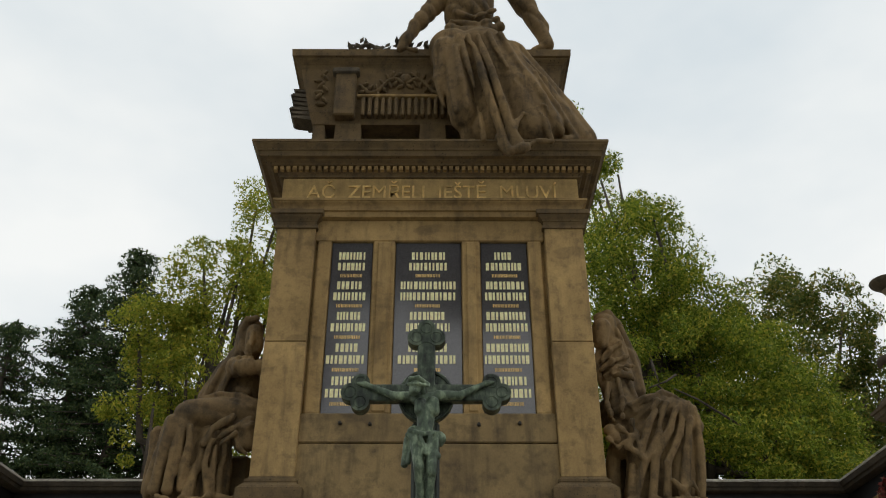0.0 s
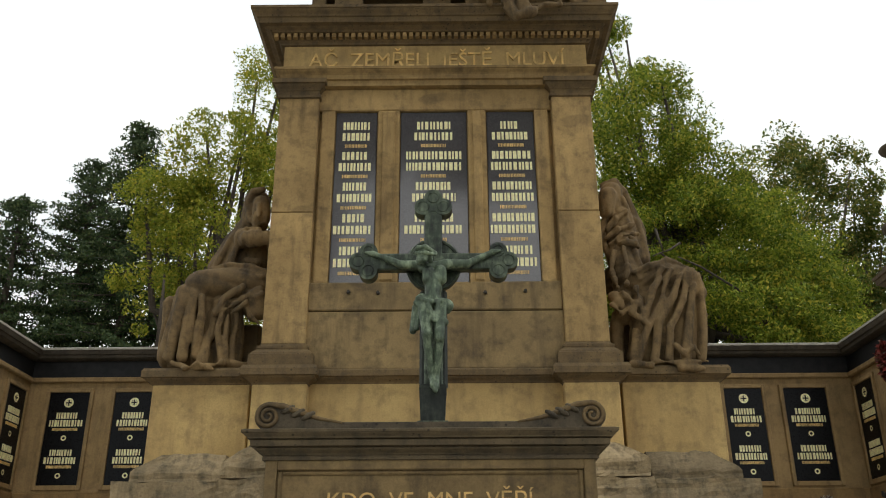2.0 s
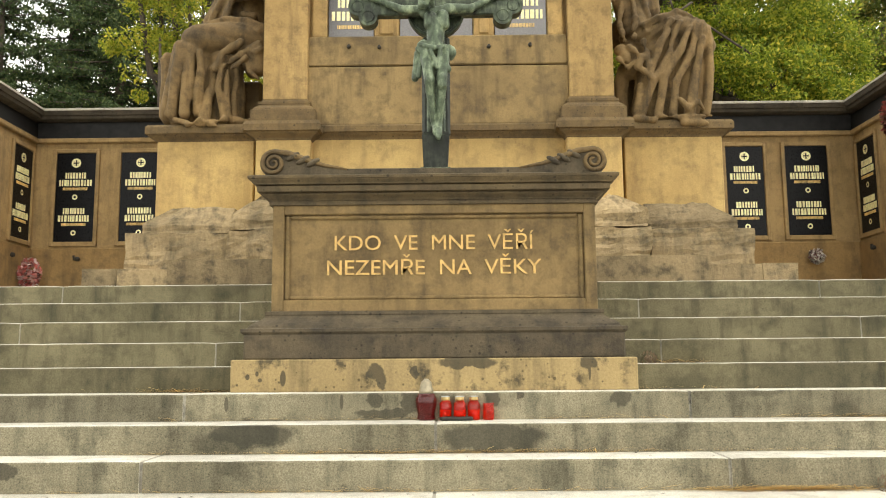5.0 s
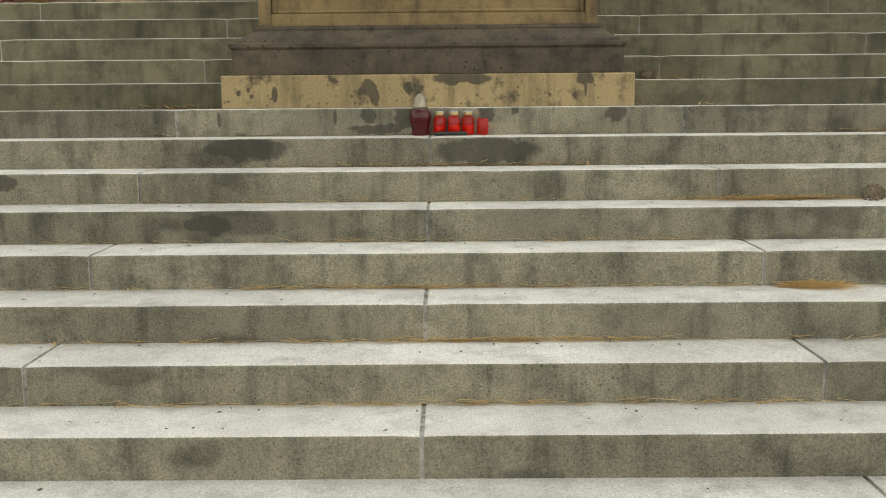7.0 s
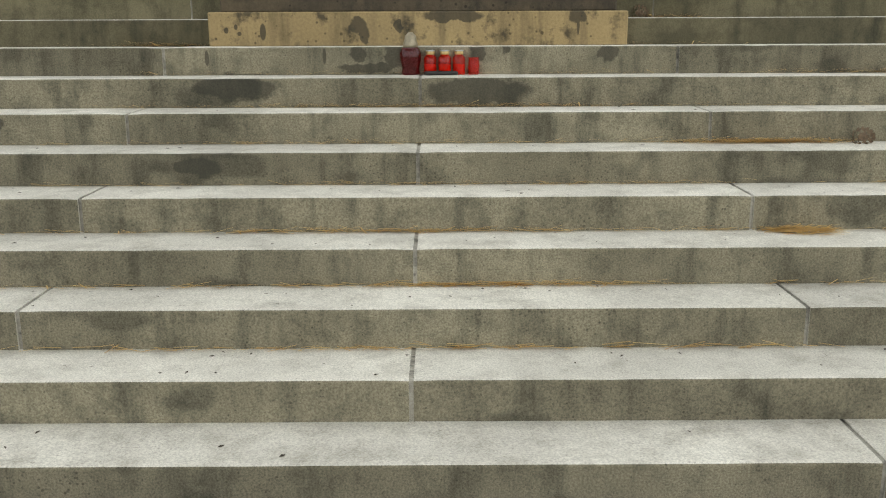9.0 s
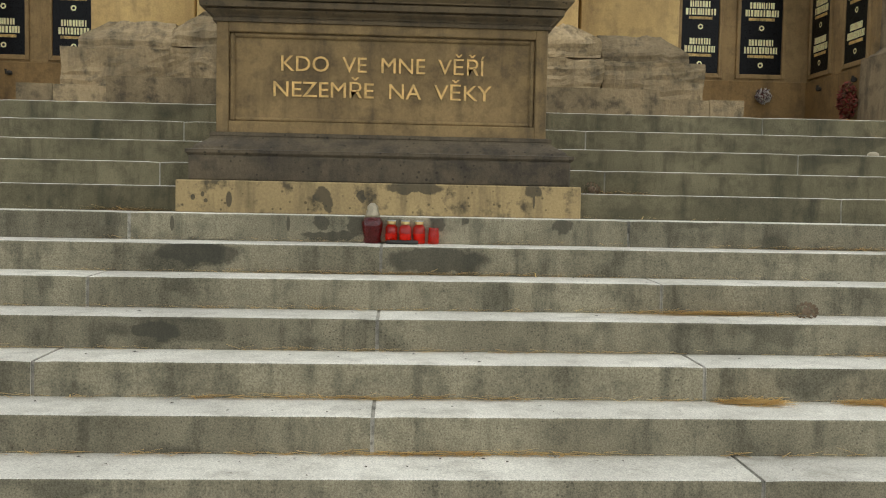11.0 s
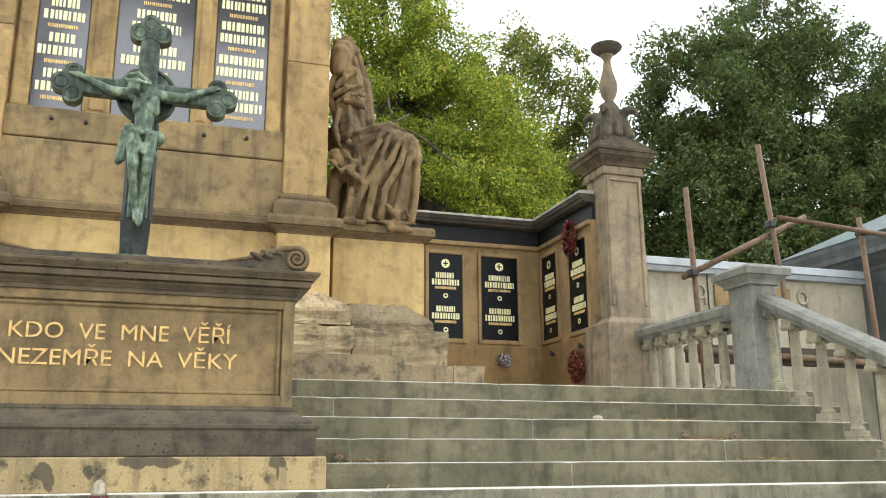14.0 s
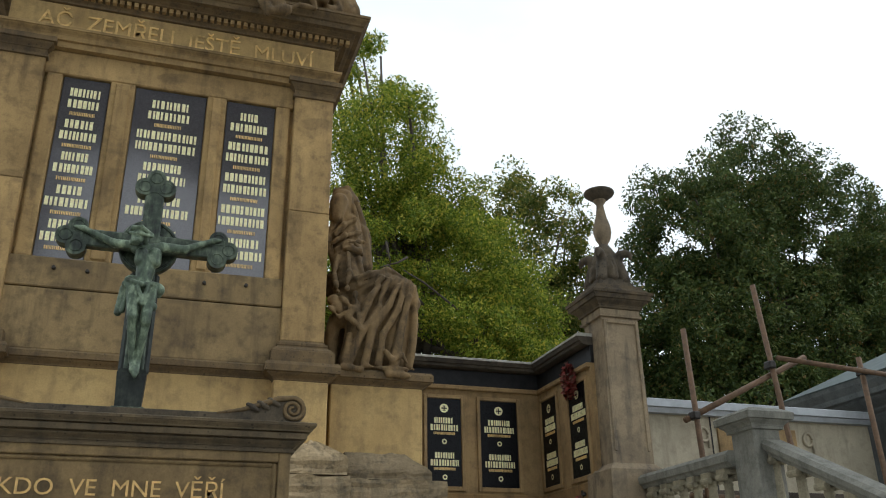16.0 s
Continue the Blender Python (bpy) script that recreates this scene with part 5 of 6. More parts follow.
def corpus():
    b = []
    limb((-0.067, 3.14, 4.231), (-0.076, 3.13, 4.185), 0.042, 0.036, b)
    limb((-0.075, 3.095, 4.179), (-0.075, 3.092, 4.166), 0.012, 0.01, b)
    limb((-0.094, 3.12, 4.231), (-0.107, 3.14, 4.165), 0.02, 0.018, b)
    limb((-0.025, 3.14, 4.239), (-0.018, 3.16, 4.189), 0.018, 0.018, b)
    limb((-0.134, 3.15, 4.244), (-0.11, 3.12, 4.273), 0.014, 0.016, b)
    limb((-0.11, 3.12, 4.273), (-0.055, 3.1, 4.275), 0.016, 0.016, b)
    limb((-0.055, 3.1, 4.275), (0.017, 3.13, 4.234), 0.016, 0.016, b)
    limb((-0.125, 3.12, 4.231), (-0.047, 3.085, 4.221), 0.012, 0.012, b)
    limb((-0.047, 3.085, 4.221), (0.017, 3.12, 4.217), 0.012, 0.012, b)
    limb((-0.074, 3.2, 4.147), (0.098, 3.2, 4.171), 0.038, 0.036, b)
    limb((-0.034, 3.17, 4.101), (-0.037, 3.17, 4.052), 0.046, 0.045, b)
    limb((0.051, 3.17, 4.109), (0.056, 3.17, 4.051), 0.046, 0.045, b)
    limb((0.004, 3.19, 4.059), (-0.001, 3.19, 3.927), 0.066, 0.056, b)
    limb((-0.0, 3.17, 3.969), (-0.0, 3.165, 3.902), 0.046, 0.05, b)
    limb((-0.081, 3.2, 4.172), (-0.231, 3.22, 4.182), 0.034, 0.03, b)
    limb((-0.231, 3.22, 4.182), (-0.439, 3.25, 4.281), 0.029, 0.018, b)
    limb((0.091, 3.2, 4.179), (0.248, 3.22, 4.186), 0.036, 0.031, b)
    limb((0.248, 3.22, 4.186), (0.44, 3.25, 4.291), 0.029, 0.018, b)
    limb((-0.439, 3.25, 4.281), (-0.495, 3.25, 4.29), 0.022, 0.012, b)
    limb((0.44, 3.25, 4.291), (0.49, 3.25, 4.299), 0.022, 0.012, b)
    limb((-0.08, 3.17, 3.888), (0.096, 3.16, 3.842), 0.05, 0.05, b)
    limb((-0.11, 3.13, 3.89), (-0.018, 3.1, 3.854), 0.016, 0.018, b)
    limb((-0.018, 3.1, 3.854), (0.096, 3.12, 3.868), 0.018, 0.016, b)
    limb((-0.118, 3.14, 3.861), (-0.079, 3.12, 3.821), 0.022, 0.02, b)
    limb((-0.127, 3.17, 3.839), (-0.143, 3.2, 3.672), 0.022, 0.026, b)
    limb((-0.095, 3.15, 3.816), (-0.114, 3.17, 3.678), 0.014, 0.018, b)
    limb((-0.033, 3.1, 3.83), (0.013, 3.09, 3.73), 0.016, 0.016, b)
    limb((0.036, 3.1, 3.845), (0.013, 3.085, 3.712), 0.014, 0.016, b)
    limb((0.081, 3.12, 3.852), (0.073, 3.1, 3.717), 0.016, 0.016, b)
    limb((-0.003, 3.11, 3.737), (0.08, 3.11, 3.704), 0.03, 0.03, b)
    limb((0.104, 3.15, 3.863), (0.107, 3.16, 3.801), 0.02, 0.018, b)
    limb((-0.068, 3.15, 3.84), (-0.04, 3.09, 3.619), 0.044, 0.036, b)
    limb((-0.04, 3.09, 3.619), (-0.037, 3.12, 3.55), 0.036, 0.032, b)
    limb((-0.037, 3.12, 3.55), (-0.013, 3.18, 3.332), 0.032, 0.02, b)
    limb((0.055, 3.15, 3.814), (0.045, 3.09, 3.634), 0.046, 0.036, b)
    limb((0.045, 3.085, 3.633), (0.045, 3.09, 3.587), 0.034, 0.034, b)
    limb((0.045, 3.11, 3.578), (0.022, 3.18, 3.332), 0.033, 0.02, b)
    limb((-0.005, 3.18, 3.332), (-0.002, 3.13, 3.265), 0.022, 0.02, b)
    limb((0.022, 3.18, 3.332), (0.025, 3.13, 3.249), 0.022, 0.019, b)
    limb((-0.002, 3.13, 3.265), (0.018, 3.12, 3.223), 0.02, 0.016, b)
    limb((0.01, 3.05, 3.653), (0.008, 3.08, 3.382), -0.008, -0.01, b)
    limb((-0.093, 3.075, 4.17), (-0.065, 3.072, 4.18), -0.008, -0.008, b)
    limb((-0.025, 3.1, 3.983), (0.044, 3.1, 3.983), -0.012, -0.012, b)
    return b


crux.location.z = LID
part("figure", carved("figure", corpus(), 0.006, None, BRONZE, 0.009), None, crux, "cast bronze figure")

# ---------------------------------------------------------------- back wall and side walls with plaques
WY, WX = 8.52, 5.36


def plaque(parent, face, c0, c1, z0, z1, seed):
    """A black plaque with gilt rosettes and lettering; face maps (u, out, z) to the world."""
    q = random.Random(seed)

    def turned(bm):
        for v in bm.verts:
            v.co = face(v.co.x, v.co.y, v.co.z)
        return bm
    fr = bmesh.new()
    for a in ((c0 - 0.05, c0, z0 - 0.06, z1 + 0.05), (c1, c1 + 0.05, z0 - 0.06, z1 + 0.05), (c0, c1, z1, z1 + 0.05), (c0, c1, z0 - 0.06, z0)):
        box(a[0], a[1], -0.03, 0.01, a[2], a[3], 0.006, fr)
    part("plaque_frame", turned(fr), WALL, parent)
    pl = part("plaque", turned(box(c0 + 0.002, c1 - 0.002, -0.012, 0.02, z0 + 0.002, z1 - 0.002, 0.003)), PLAQUE, parent, "polished black granite plaque with gilt lettering")
    c, h = (c0 + c1) / 2, z1 - z0
    b1 = bmesh.new()
    rosette(b1, c, z1 - 0.115 * h, 0.062, -0.014)
    part("rosette", turned(b1), GOLD, pl, "gilt cross rosette")
    for zz in (0.50, 0.90):
        b1 = bmesh.new()
        rosette(b1, c, z1 - zz * h, 0.035, -0.014, False)
        part("small_rosette", turned(b1), GOLD, pl)
    for k in (0, 1):
        zb = z1 - h * (0.29 + 0.40 * k)
        for dz, w, hh in ((0.0, q.uniform(0.5, 0.62), 0.078), (-0.095 * h / 1.18 * 1.05, q.uniform(0.68, 0.84), 0.082)):
            b1 = bmesh.new()
            name_line(b1, c, zb + dz, w * (c1 - c0), hh, -0.014, 0.6)
            part("lettering", turned(b1), GOLD, pl)
        b1 = bmesh.new()
        name_line(b1, c, zb - 0.155, 0.62 * (c1 - c0), 0.035, -0.014, 0.5)
        part("small_lettering", turned(b1), GOLD_WORN, pl)


def wall_run(name, u0, u1, face, panels, depth, label):
    def turned(bm):
        for v in bm.verts:
            v.co = face(v.co.x, v.co.y, v.co.z)
        return bm
    w = tagged(part(name, turned(box(u0, u1, 0.0, depth, 3.2, 4.66)), WALL), label, "wall", "", "structure")
    part("wall_base", turned(box(u0, u1, -0.03, depth, TOP - 0.02, 3.2, 0.008)), WALL_LOW, w, "orange ochre plaster base")
    part("dark_band", turned(box(u0, u1, 0.02, depth, 4.66, 4.9)), BAND, w, "black frieze band")
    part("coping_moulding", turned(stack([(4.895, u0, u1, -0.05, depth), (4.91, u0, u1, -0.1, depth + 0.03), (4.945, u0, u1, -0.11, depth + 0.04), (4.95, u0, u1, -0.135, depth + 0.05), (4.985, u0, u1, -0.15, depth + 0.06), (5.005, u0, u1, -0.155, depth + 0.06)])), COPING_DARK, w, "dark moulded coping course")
    part("coping", turned(stack([(5.004, u0, u1, -0.165, depth + 0.08), (5.03, u0, u1, -0.165, depth + 0.08), (5.05, u0, u1, -0.11, depth)])), COPING, w, "pale coping slab edge")
    part("moulding", turned(box(u0, u1, -0.05, 0.01, 4.6, 4.664, 0.012)), WALL, w)
    for k, (a, b) in enumerate(panels):
        plaque(w, face, a, b, 3.29, 4.47, hash_of(name) + k)
    return w


def hash_of(s):
    return sum(ord(c) for c in s)


wall_run("wall_north", -WX, WX, lambda u, o, z: Vector((u, WY + o, z)), [(-5.07, -4.55), (-4.22, -3.7), (3.68, 4.17), (4.45, 5.0)], 0.45, "ochre stone wall with black plaques behind the monument")
wall_run("wall_east", 6.9, WY + 0.45, lambda u, o, z: Vector((WX + o, u, z)), [(7.93, 8.42), (7.05, 7.56)], 0.45, "ochre stone side wall with black name plaques")
wall_run("wall_west", 6.9, WY + 0.45, lambda u, o, z: Vector((-WX - o, u, z)), [(7.93, 8.42), (7.05, 7.56)], 0.45, "ochre stone side wall with black name plaques")

# ---------------------------------------------------------------- pier with lamp ornament
pier = thing("corner_pier", "tall grey-brown stone pier with sunk panel and moulded cap", "pier", (5.7, 6.87, TOP))
PX0, PX1, PY0, PY1 = 5.41, 5.965, 6.6, 7.12
part("pier_base", stack([(TOP - 0.01, PX0 - 0.1, PX1 + 0.1, PY0 - 0.1, PY1 + 0.02), (3.28, PX0 - 0.08, PX1 + 0.08, PY0 - 0.08, PY1 + 0.02), (3.36, PX0, PX1, PY0, PY1)]), PIER, pier)
part("shaft", stack([(3.3, PX0, PX1, PY0, PY1), (5.22, PX0 + 0.02, PX1 - 0.02, PY0 + 0.02, PY1 - 0.02)]), PIER, pier)
for a in ((PX0 + 0.03, PX0 + 0.075, 3.5, 5.16), (PX1 - 0.075, PX1 - 0.03, 3.5, 5.16), (PX0 + 0.075, PX1 - 0.075, 5.11, 5.16)):
    part("panel_border", box(a[0], a[1], PY0 - 0.012, PY0 + 0.03, a[2], a[3], 0.008), PIER, pier)
part("neck", moulded(PX0, PX1, PY0, PY1, [(5.19, -0.012), (5.195, 0.02), (5.225, 0.025), (5.23, 0.005), (5.3, 0.005)]), PIER, pier)
part("cap", moulded(PX0, PX1, PY0, PY1, [(5.298, 0.01), (5.305, 0.03), (5.33, 0.03)] + cyma(5.335, 5.41, 0.035, 0.1) + [(5.412, 0.125), (5.47, 0.13), (5.475, 0.15), (5.51, 0.155), (5.515, 0.11), (5.56, 0.09), (5.565, 0.06), (5.62, 0.05)]), SOOT, pier, "dark moulded stone cap")
orn = thing("pier_finial", "dark carved stone finial with a baluster stem and flat dish", "finial", (5.69, 6.86, 5.62), "")
part("foot", stack([(5.615, 5.44, 5.94, 6.61, 7.11), (5.69, 5.44, 5.94, 6.61, 7.11), (5.7, 5.47, 5.91, 6.64, 7.08), (5.74, 5.47, 5.91, 6.64, 7.08)]), SAND_DARK, orn)
leafy = []
fold(leafy, 0.19, 0.15, (5.69, 6.86, 5.82), (5.69, 6.86, 5.98), (5.69, 6.86, 6.12))
fold(leafy, 0.14, 0.07, (5.69, 6.86, 6.1), (5.69, 6.86, 6.2), (5.69, 6.86, 6.26))
for a in (-1, 1):
    for c in (-1, 1):
        fold(leafy, 0.075, 0.05, *[(5.69 + a * o, 6.86 + c * o, z) for o, z in ((0.17, 5.76), (0.135, 5.92), (0.115, 6.04), (0.15, 6.12), (0.2, 6.125))])
        fold(leafy, 0.042, 0.024, *[(5.69 + a * o, 6.86 + c * o, z) for o, z in ((0.2, 6.12), (0.235, 6.1), (0.245, 6.04))])
for dx, dy in ((0, -1), (1, 0), (0, 1), (-1, 0)):
    fold(leafy, 0.06, 0.045, *[(5.69 + dx * o, 6.86 + dy * o, z) for o, z in ((0.2, 5.78), (0.185, 5.9), (0.13, 6.06))])
    fold(leafy, -0.02, -0.016, *[(5.69 + dx * o, 6.86 + dy * o, z) for o, z in ((0.27, 5.78), (0.245, 5.9), (0.2, 6.0))])
part("leaf_block", carved("leaf_block", leafy, 0.014, None, SAND_DARK, 0.03), None, orn, "dark carved leaf block with curled corners")
part("stem", lathe([(0.05, 6.24), (0.07, 6.27), (0.06, 6.31), (0.1, 6.38), (0.125, 6.48), (0.115, 6.58), (0.075, 6.72), (0.055, 6.84), (0.05, 6.9), (0.085, 6.95), (0.09, 6.98)], (5.69, 6.86, 0), 18), PIER, orn, "", True)
part("dish", lathe([(0.09, 6.97), (0.15, 7.01), (0.2, 7.05), (0.215, 7.08), (0.205, 7.1), (0.12, 7.105)], (5.69, 6.86, 0), 24), SAND_DARK, orn, "flat round dish", True)

# ---------------------------------------------------------------- balustrade
RAILX, NX = 5.81, 5.93
SLOPE = R / D
newel = thing("newel_post", "grey stone newel post with moulded cap", "newel post", (NX, 4.62, TOP))
part("shaft", box(NX - 0.155, NX + 0.155, 4.42, 4.78, 2.0, 3.38, 0.01), GREYSTONE, newel)
part("cap", moulded(NX - 0.155, NX + 0.155, 4.42, 4.78, [(3.36, 0.0), (3.365, 0.03), (3.39, 0.03)] + cyma(3.395, 3.45, 0.035, 0.08) + [(3.455, 0.11), (3.52, 0.115), (3.55, 0.07), (3.58, 0.0)]), GREYSTONE, newel)


def baluster_parts(x, y, z0, z1, owner):
    h = z1 - z0
    part("plinth", box(x - 0.075, x + 0.075, y - 0.075, y + 0.075, z0, z0 + 0.06, 0.005), BALUSTER, owner)
    part("shaft", lathe([(0.066, 0.058), (0.06, 0.085), (0.046, 0.1), (0.056, 0.14), (0.051, h * 0.6), (0.043, h - 0.17), (0.05, h - 0.16), (0.052, h - 0.145), (0.043, h - 0.135), (0.053, h - 0.1), (0.06, h - 0.09)], (x, y, z0), 14), BALUSTER, owner, "", True)
    cap = bmesh.new()
    box(x - 0.085, x + 0.085, y - 0.075, y + 0.075, z0 + h - 0.06, z0 + h, 0.006, cap)
    for s in (-1, 1):
        tube([(x + s * 0.072, y - 0.07, z0 + h - 0.085), (x + s * 0.072, y + 0.07, z0 + h - 0.085)], 0.034, 10, cap)
    part("capital", cap, BALUSTER, owner, "scrolled capital")


level = thing("level_balustrade", "cream stone balustrade with moulded grey handrail between newel and pier", "balustrade", (RAILX, 5.7, TOP))
part("handrail", stack([(3.05, RAILX - 0.08, RAILX + 0.08, 4.77, 6.56), (3.085, RAILX - 0.1, RAILX + 0.1, 4.77, 6.56), (3.1, RAILX - 0.13, RAILX + 0.13, 4.77, 6.56), (3.17, RAILX - 0.14, RAILX + 0.14, 4.77, 6.56), (3.21, RAILX - 0.1, RAILX + 0.1, 4.77, 6.56)]), GREYSTONE, level)
for k in range(6):
    y = 4.98 + k * 0.275
    bal = part("baluster", box(RAILX - 0.08, RAILX + 0.08, y - 0.08, y + 0.08, TOP - 0.008, TOP + 0.02, 0.004), BALUSTER, level)
    baluster_parts(RAILX, y, TOP + 0.02, 3.052, bal)

sloped = thing("sloped_balustrade", "cream stone balustrade with grey handrail falling along the steps", "balustrade", (RAILX + 0.1, 2.2, 0.0))
SX = 5.99
hr = bmesh.new()
prof = [(-0.08, -0.16), (0.08, -0.16), (0.1, -0.12), (0.13, -0.1), (0.145, -0.04), (0.1, 0.0), (-0.1, 0.0), (-0.145, -0.04), (-0.13, -0.1), (-0.1, -0.12)]
ya, yb = 4.46, -0.35
za = 3.285
SLOPE = 0.49
rings = [[hr.verts.new((SX + u, y, za + (y - ya) * SLOPE + w)) for u, w in prof] for y in (yb, ya)]
hr.faces.new(rings[0])
hr.faces.new(rings[1][::-1])
for i in range(len(prof)):
    j = (i + 1) % len(prof)
    hr.faces.new((rings[0][i], rings[1][i], rings[1][j], rings[0][j]))
part("handrail", hr, GREYSTONE, sloped)
for i in range(13, -1, -1):
    y = (i + 0.3) * D
    z0 = (i + 1) * R
    zr = za + (y - ya) * SLOPE - 0.135
    bal = part("baluster", box(SX - 0.085, SX + 0.085, y - 0.085, y + 0.085, z0 - 0.01, z0 + 0.02, 0.004), BALUSTER, sloped)
    baluster_parts(SX, y, z0 + 0.02, zr, bal)

# ---------------------------------------------------------------- far cream wall, scaffold and grey tomb
fw = tagged(part("wall_far", box(6.6, 12.2, 9.62, 9.95, -0.02, 4.72), CREAM), "cream plastered garden wall with carved rings and sheet coping", "wall", "", "structure")
part("coping", stack([(4.7, 6.6, 12.2, 9.5, 10.0), (4.78, 6.6, 12.2, 9.48, 10.0), (4.785, 6.6, 12.2, 9.42, 10.05), (4.9, 6.6, 12.2, 9.41, 10.05), (4.93, 6.6, 12.2, 9.5, 10.0)]), ZINC, fw, "grey sheet-metal coping")
for x in (8.78, 10.85):
    rg = bmesh.new()
    tube([(x + 0.09 * math.cos(k * math.pi / 8), 9.6, 4.4 + 0.11 * math.sin(k * math.pi / 8)) for k in range(17)], 0.025, 6, rg)
    tube([(x + 0.09, 9.6, 4.4), (x + 0.08, 9.6, 4.18)], 0.022, 6, rg)
    part("carved_ring", rg, CREAM, fw, "carved stone ring ornament", True)
for x in (9.05, 10.1):
    part("wall_niche_frame", box(x, x + 0.5, 9.58, 9.64, 4.1, 4.55, 0.01), WALL, fw, "small ochre framed niche")
    part("joint_groove", box(x - 0.12, x - 0.1, 9.608, 9.63, 2.0, 4.7), BAND, fw)
scaf = thing("scaffold", "rusty steel tube scaffold with clamped rails before the cream wall", "scaffolding", (9, 8, 0))
for (x0, z1, x1) in ((7.62, 5.62, 7.55), (9.2, 6.46, 8.92), (10.8, 5.42, 10.73)):
    part("upright_pole", tube([(x0 + 0.1, 8.0, -0.02), (x0, 8.0, 3.5), (x1, 8.0, z1)], 0.042, 8), RUST, scaf, "", True)
part("ledger_pole", tube([(7.45, 8.08, 4.26), (9.75, 8.08, 5.37)], 0.045, 8), RUST, scaf, "", True)
part("top_rail", tube([(9.1, 7.92, 5.27), (12.6, 7.92, 5.06)], 0.042, 8), RUST, scaf, "", True)
part("low_rail", tube([(7.4, 8.08, 3.2), (12.6, 8.08, 3.05)], 0.05, 8), RUST, scaf, "", True)
part("plank", box(7.6, 12.5, 8.13, 8.4, 3.05, 3.3, 0.006), BARK, scaf, "brown wooden scaffold plank")
for x, z in ((7.57, 4.32), (9.02, 5.17), (10.75, 5.18)):
    part("clamp", box(x - 0.06, x + 0.06, 7.93, 8.1, z - 0.06, z + 0.06, 0.02), IRON, scaf)
gt = thing("grey_tomb", "grey stone tomb house with moulded cornice and sheet roof", "tomb house", (12.6, 9.0, 0))
part("wall", box(12.5, 16, 8.7, 11, -0.02, 5.0, 0.01), GREYTOMB, gt)
part("pilaster", box(12.45, 12.8, 8.62, 8.8, -0.02, 5.0, 0.01), GREYTOMB, gt)
part("cornice", moulded(12.5, 16, 8.7, 11, [(4.95, 0.0), (5.0, 0.05)] + cyma(5.01, 5.2, 0.06, 0.28) + [(5.21, 0.4), (5.3, 0.42), (5.42, 0.5), (5.5, 0.52)]), GREYTOMB, gt)
part("roof", stack([(5.49, 12.0, 16.5, 8.2, 11.5), (5.52, 11.95, 16.55, 8.15, 11.55), (6.6, 14.2, 14.6, 9.8, 10.0)]), COPPER, gt, "green-grey sheet roof")
part("side_pedestal", box(12.3, 13.2, 7.6, 8.6, -0.02, 4.2, 0.03), GREYTOMB, gt)
part("pedestal_cap", moulded(12.3, 13.2, 7.6, 8.6, [(4.18, 0.0)] + cyma(4.2, 4.3, 0.02, 0.12) + [(4.31, 0.15), (4.42, 0.15)]), GREYTOMB, gt)

# ---------------------------------------------------------------- grave candles
CY = 7.7 * D + 0.06
CZ = 8 * R


def candle(x, y, r, h, label):
    c = thing("grave_candle", label, "grave candle", (x, y, CZ), "grave candles on the step")
    part("jar", lathe([(r * 0.9, 0.0), (r, 0.006), (r, h * 0.66), (r * 0.94, h * 0.72), (r * 0.66, h * 0.79), (r * 0.64, h * 0.83)], (x, y, CZ), 18), RED_GLASS, c, "red glass jar", True)
    # Orange wax stands for light passing through the jar's lower half.
    part("wax", lathe([(r * 0.86, 0.006), (r * 0.88, h * 0.42), (r * 0.5, h * 0.43)], (x, y, CZ), 14), LIT_WAX, c, "wax filling, orange as if light shone through", True)
    part("lid", lathe([(r * 0.68, h * 0.82), (r * 0.72, h * 0.84), (r * 0.7, h * 0.95), (r * 0.6, h * 0.97)], (x, y, CZ), 18), CLEAR_LID, c, "gold tin lid", True)
    part("lid_rim", lathe([(r * 0.72, h * 0.955), (r * 0.76, h * 0.97), (r * 0.7, h), (r * 0.3, h * 0.985)], (x, y, CZ), 18), ZINC, c, "bright tin rim", True)
    return c


for x, dy in ((0.055, 0.0), (0.14, -0.012), (0.224, 0.005)):
    candle(x, CY + dy, 0.037, 0.142, "red glass grave candle with a gold tin lid")
c = thing("small_candle", "small red glass candle cup without lid", "grave candle", (0.312, CY, CZ), "grave candles on the step")
part("cup", lathe([(0.028, 0.0), (0.034, 0.01), (0.033, 0.06), (0.03, 0.085), (0.033, 0.1), (0.028, 0.1)], (0.312, CY, CZ), 18), RED_GLASS, c, "", True)
c = thing("grave_lantern", "large dark red glass grave lantern with a domed tin lid", "grave lantern", (-0.06, CY, CZ), "grave candles on the step")
part("jar", lathe([(0.045, 0.0), (0.056, 0.01), (0.05, 0.035), (0.062, 0.09), (0.064, 0.125), (0.05, 0.155), (0.044, 0.16)], (-0.06, CY, CZ), 18), DARK_GLASS, c, "dark red glass jar", True)
part("lid", lathe([(0.046, 0.158), (0.043, 0.175), (0.036, 0.2), (0.032, 0.225), (0.02, 0.235), (0.012, 0.245)], (-0.06, CY, CZ), 16), IRON_TIN, c, "domed tin lid", True)
rim = bmesh.new()
tube([(0.12 + 0.09 * math.cos(k * math.pi / 8), CY - 0.06 + 0.02 * math.sin(k * math.pi / 8), CZ + 0.012) for k in range(17)], 0.012, 6, rim)
tagged(part("small_wreath", rim, IRON, None, "", True), "small dark wreath lying before the grave candles", "wreath")


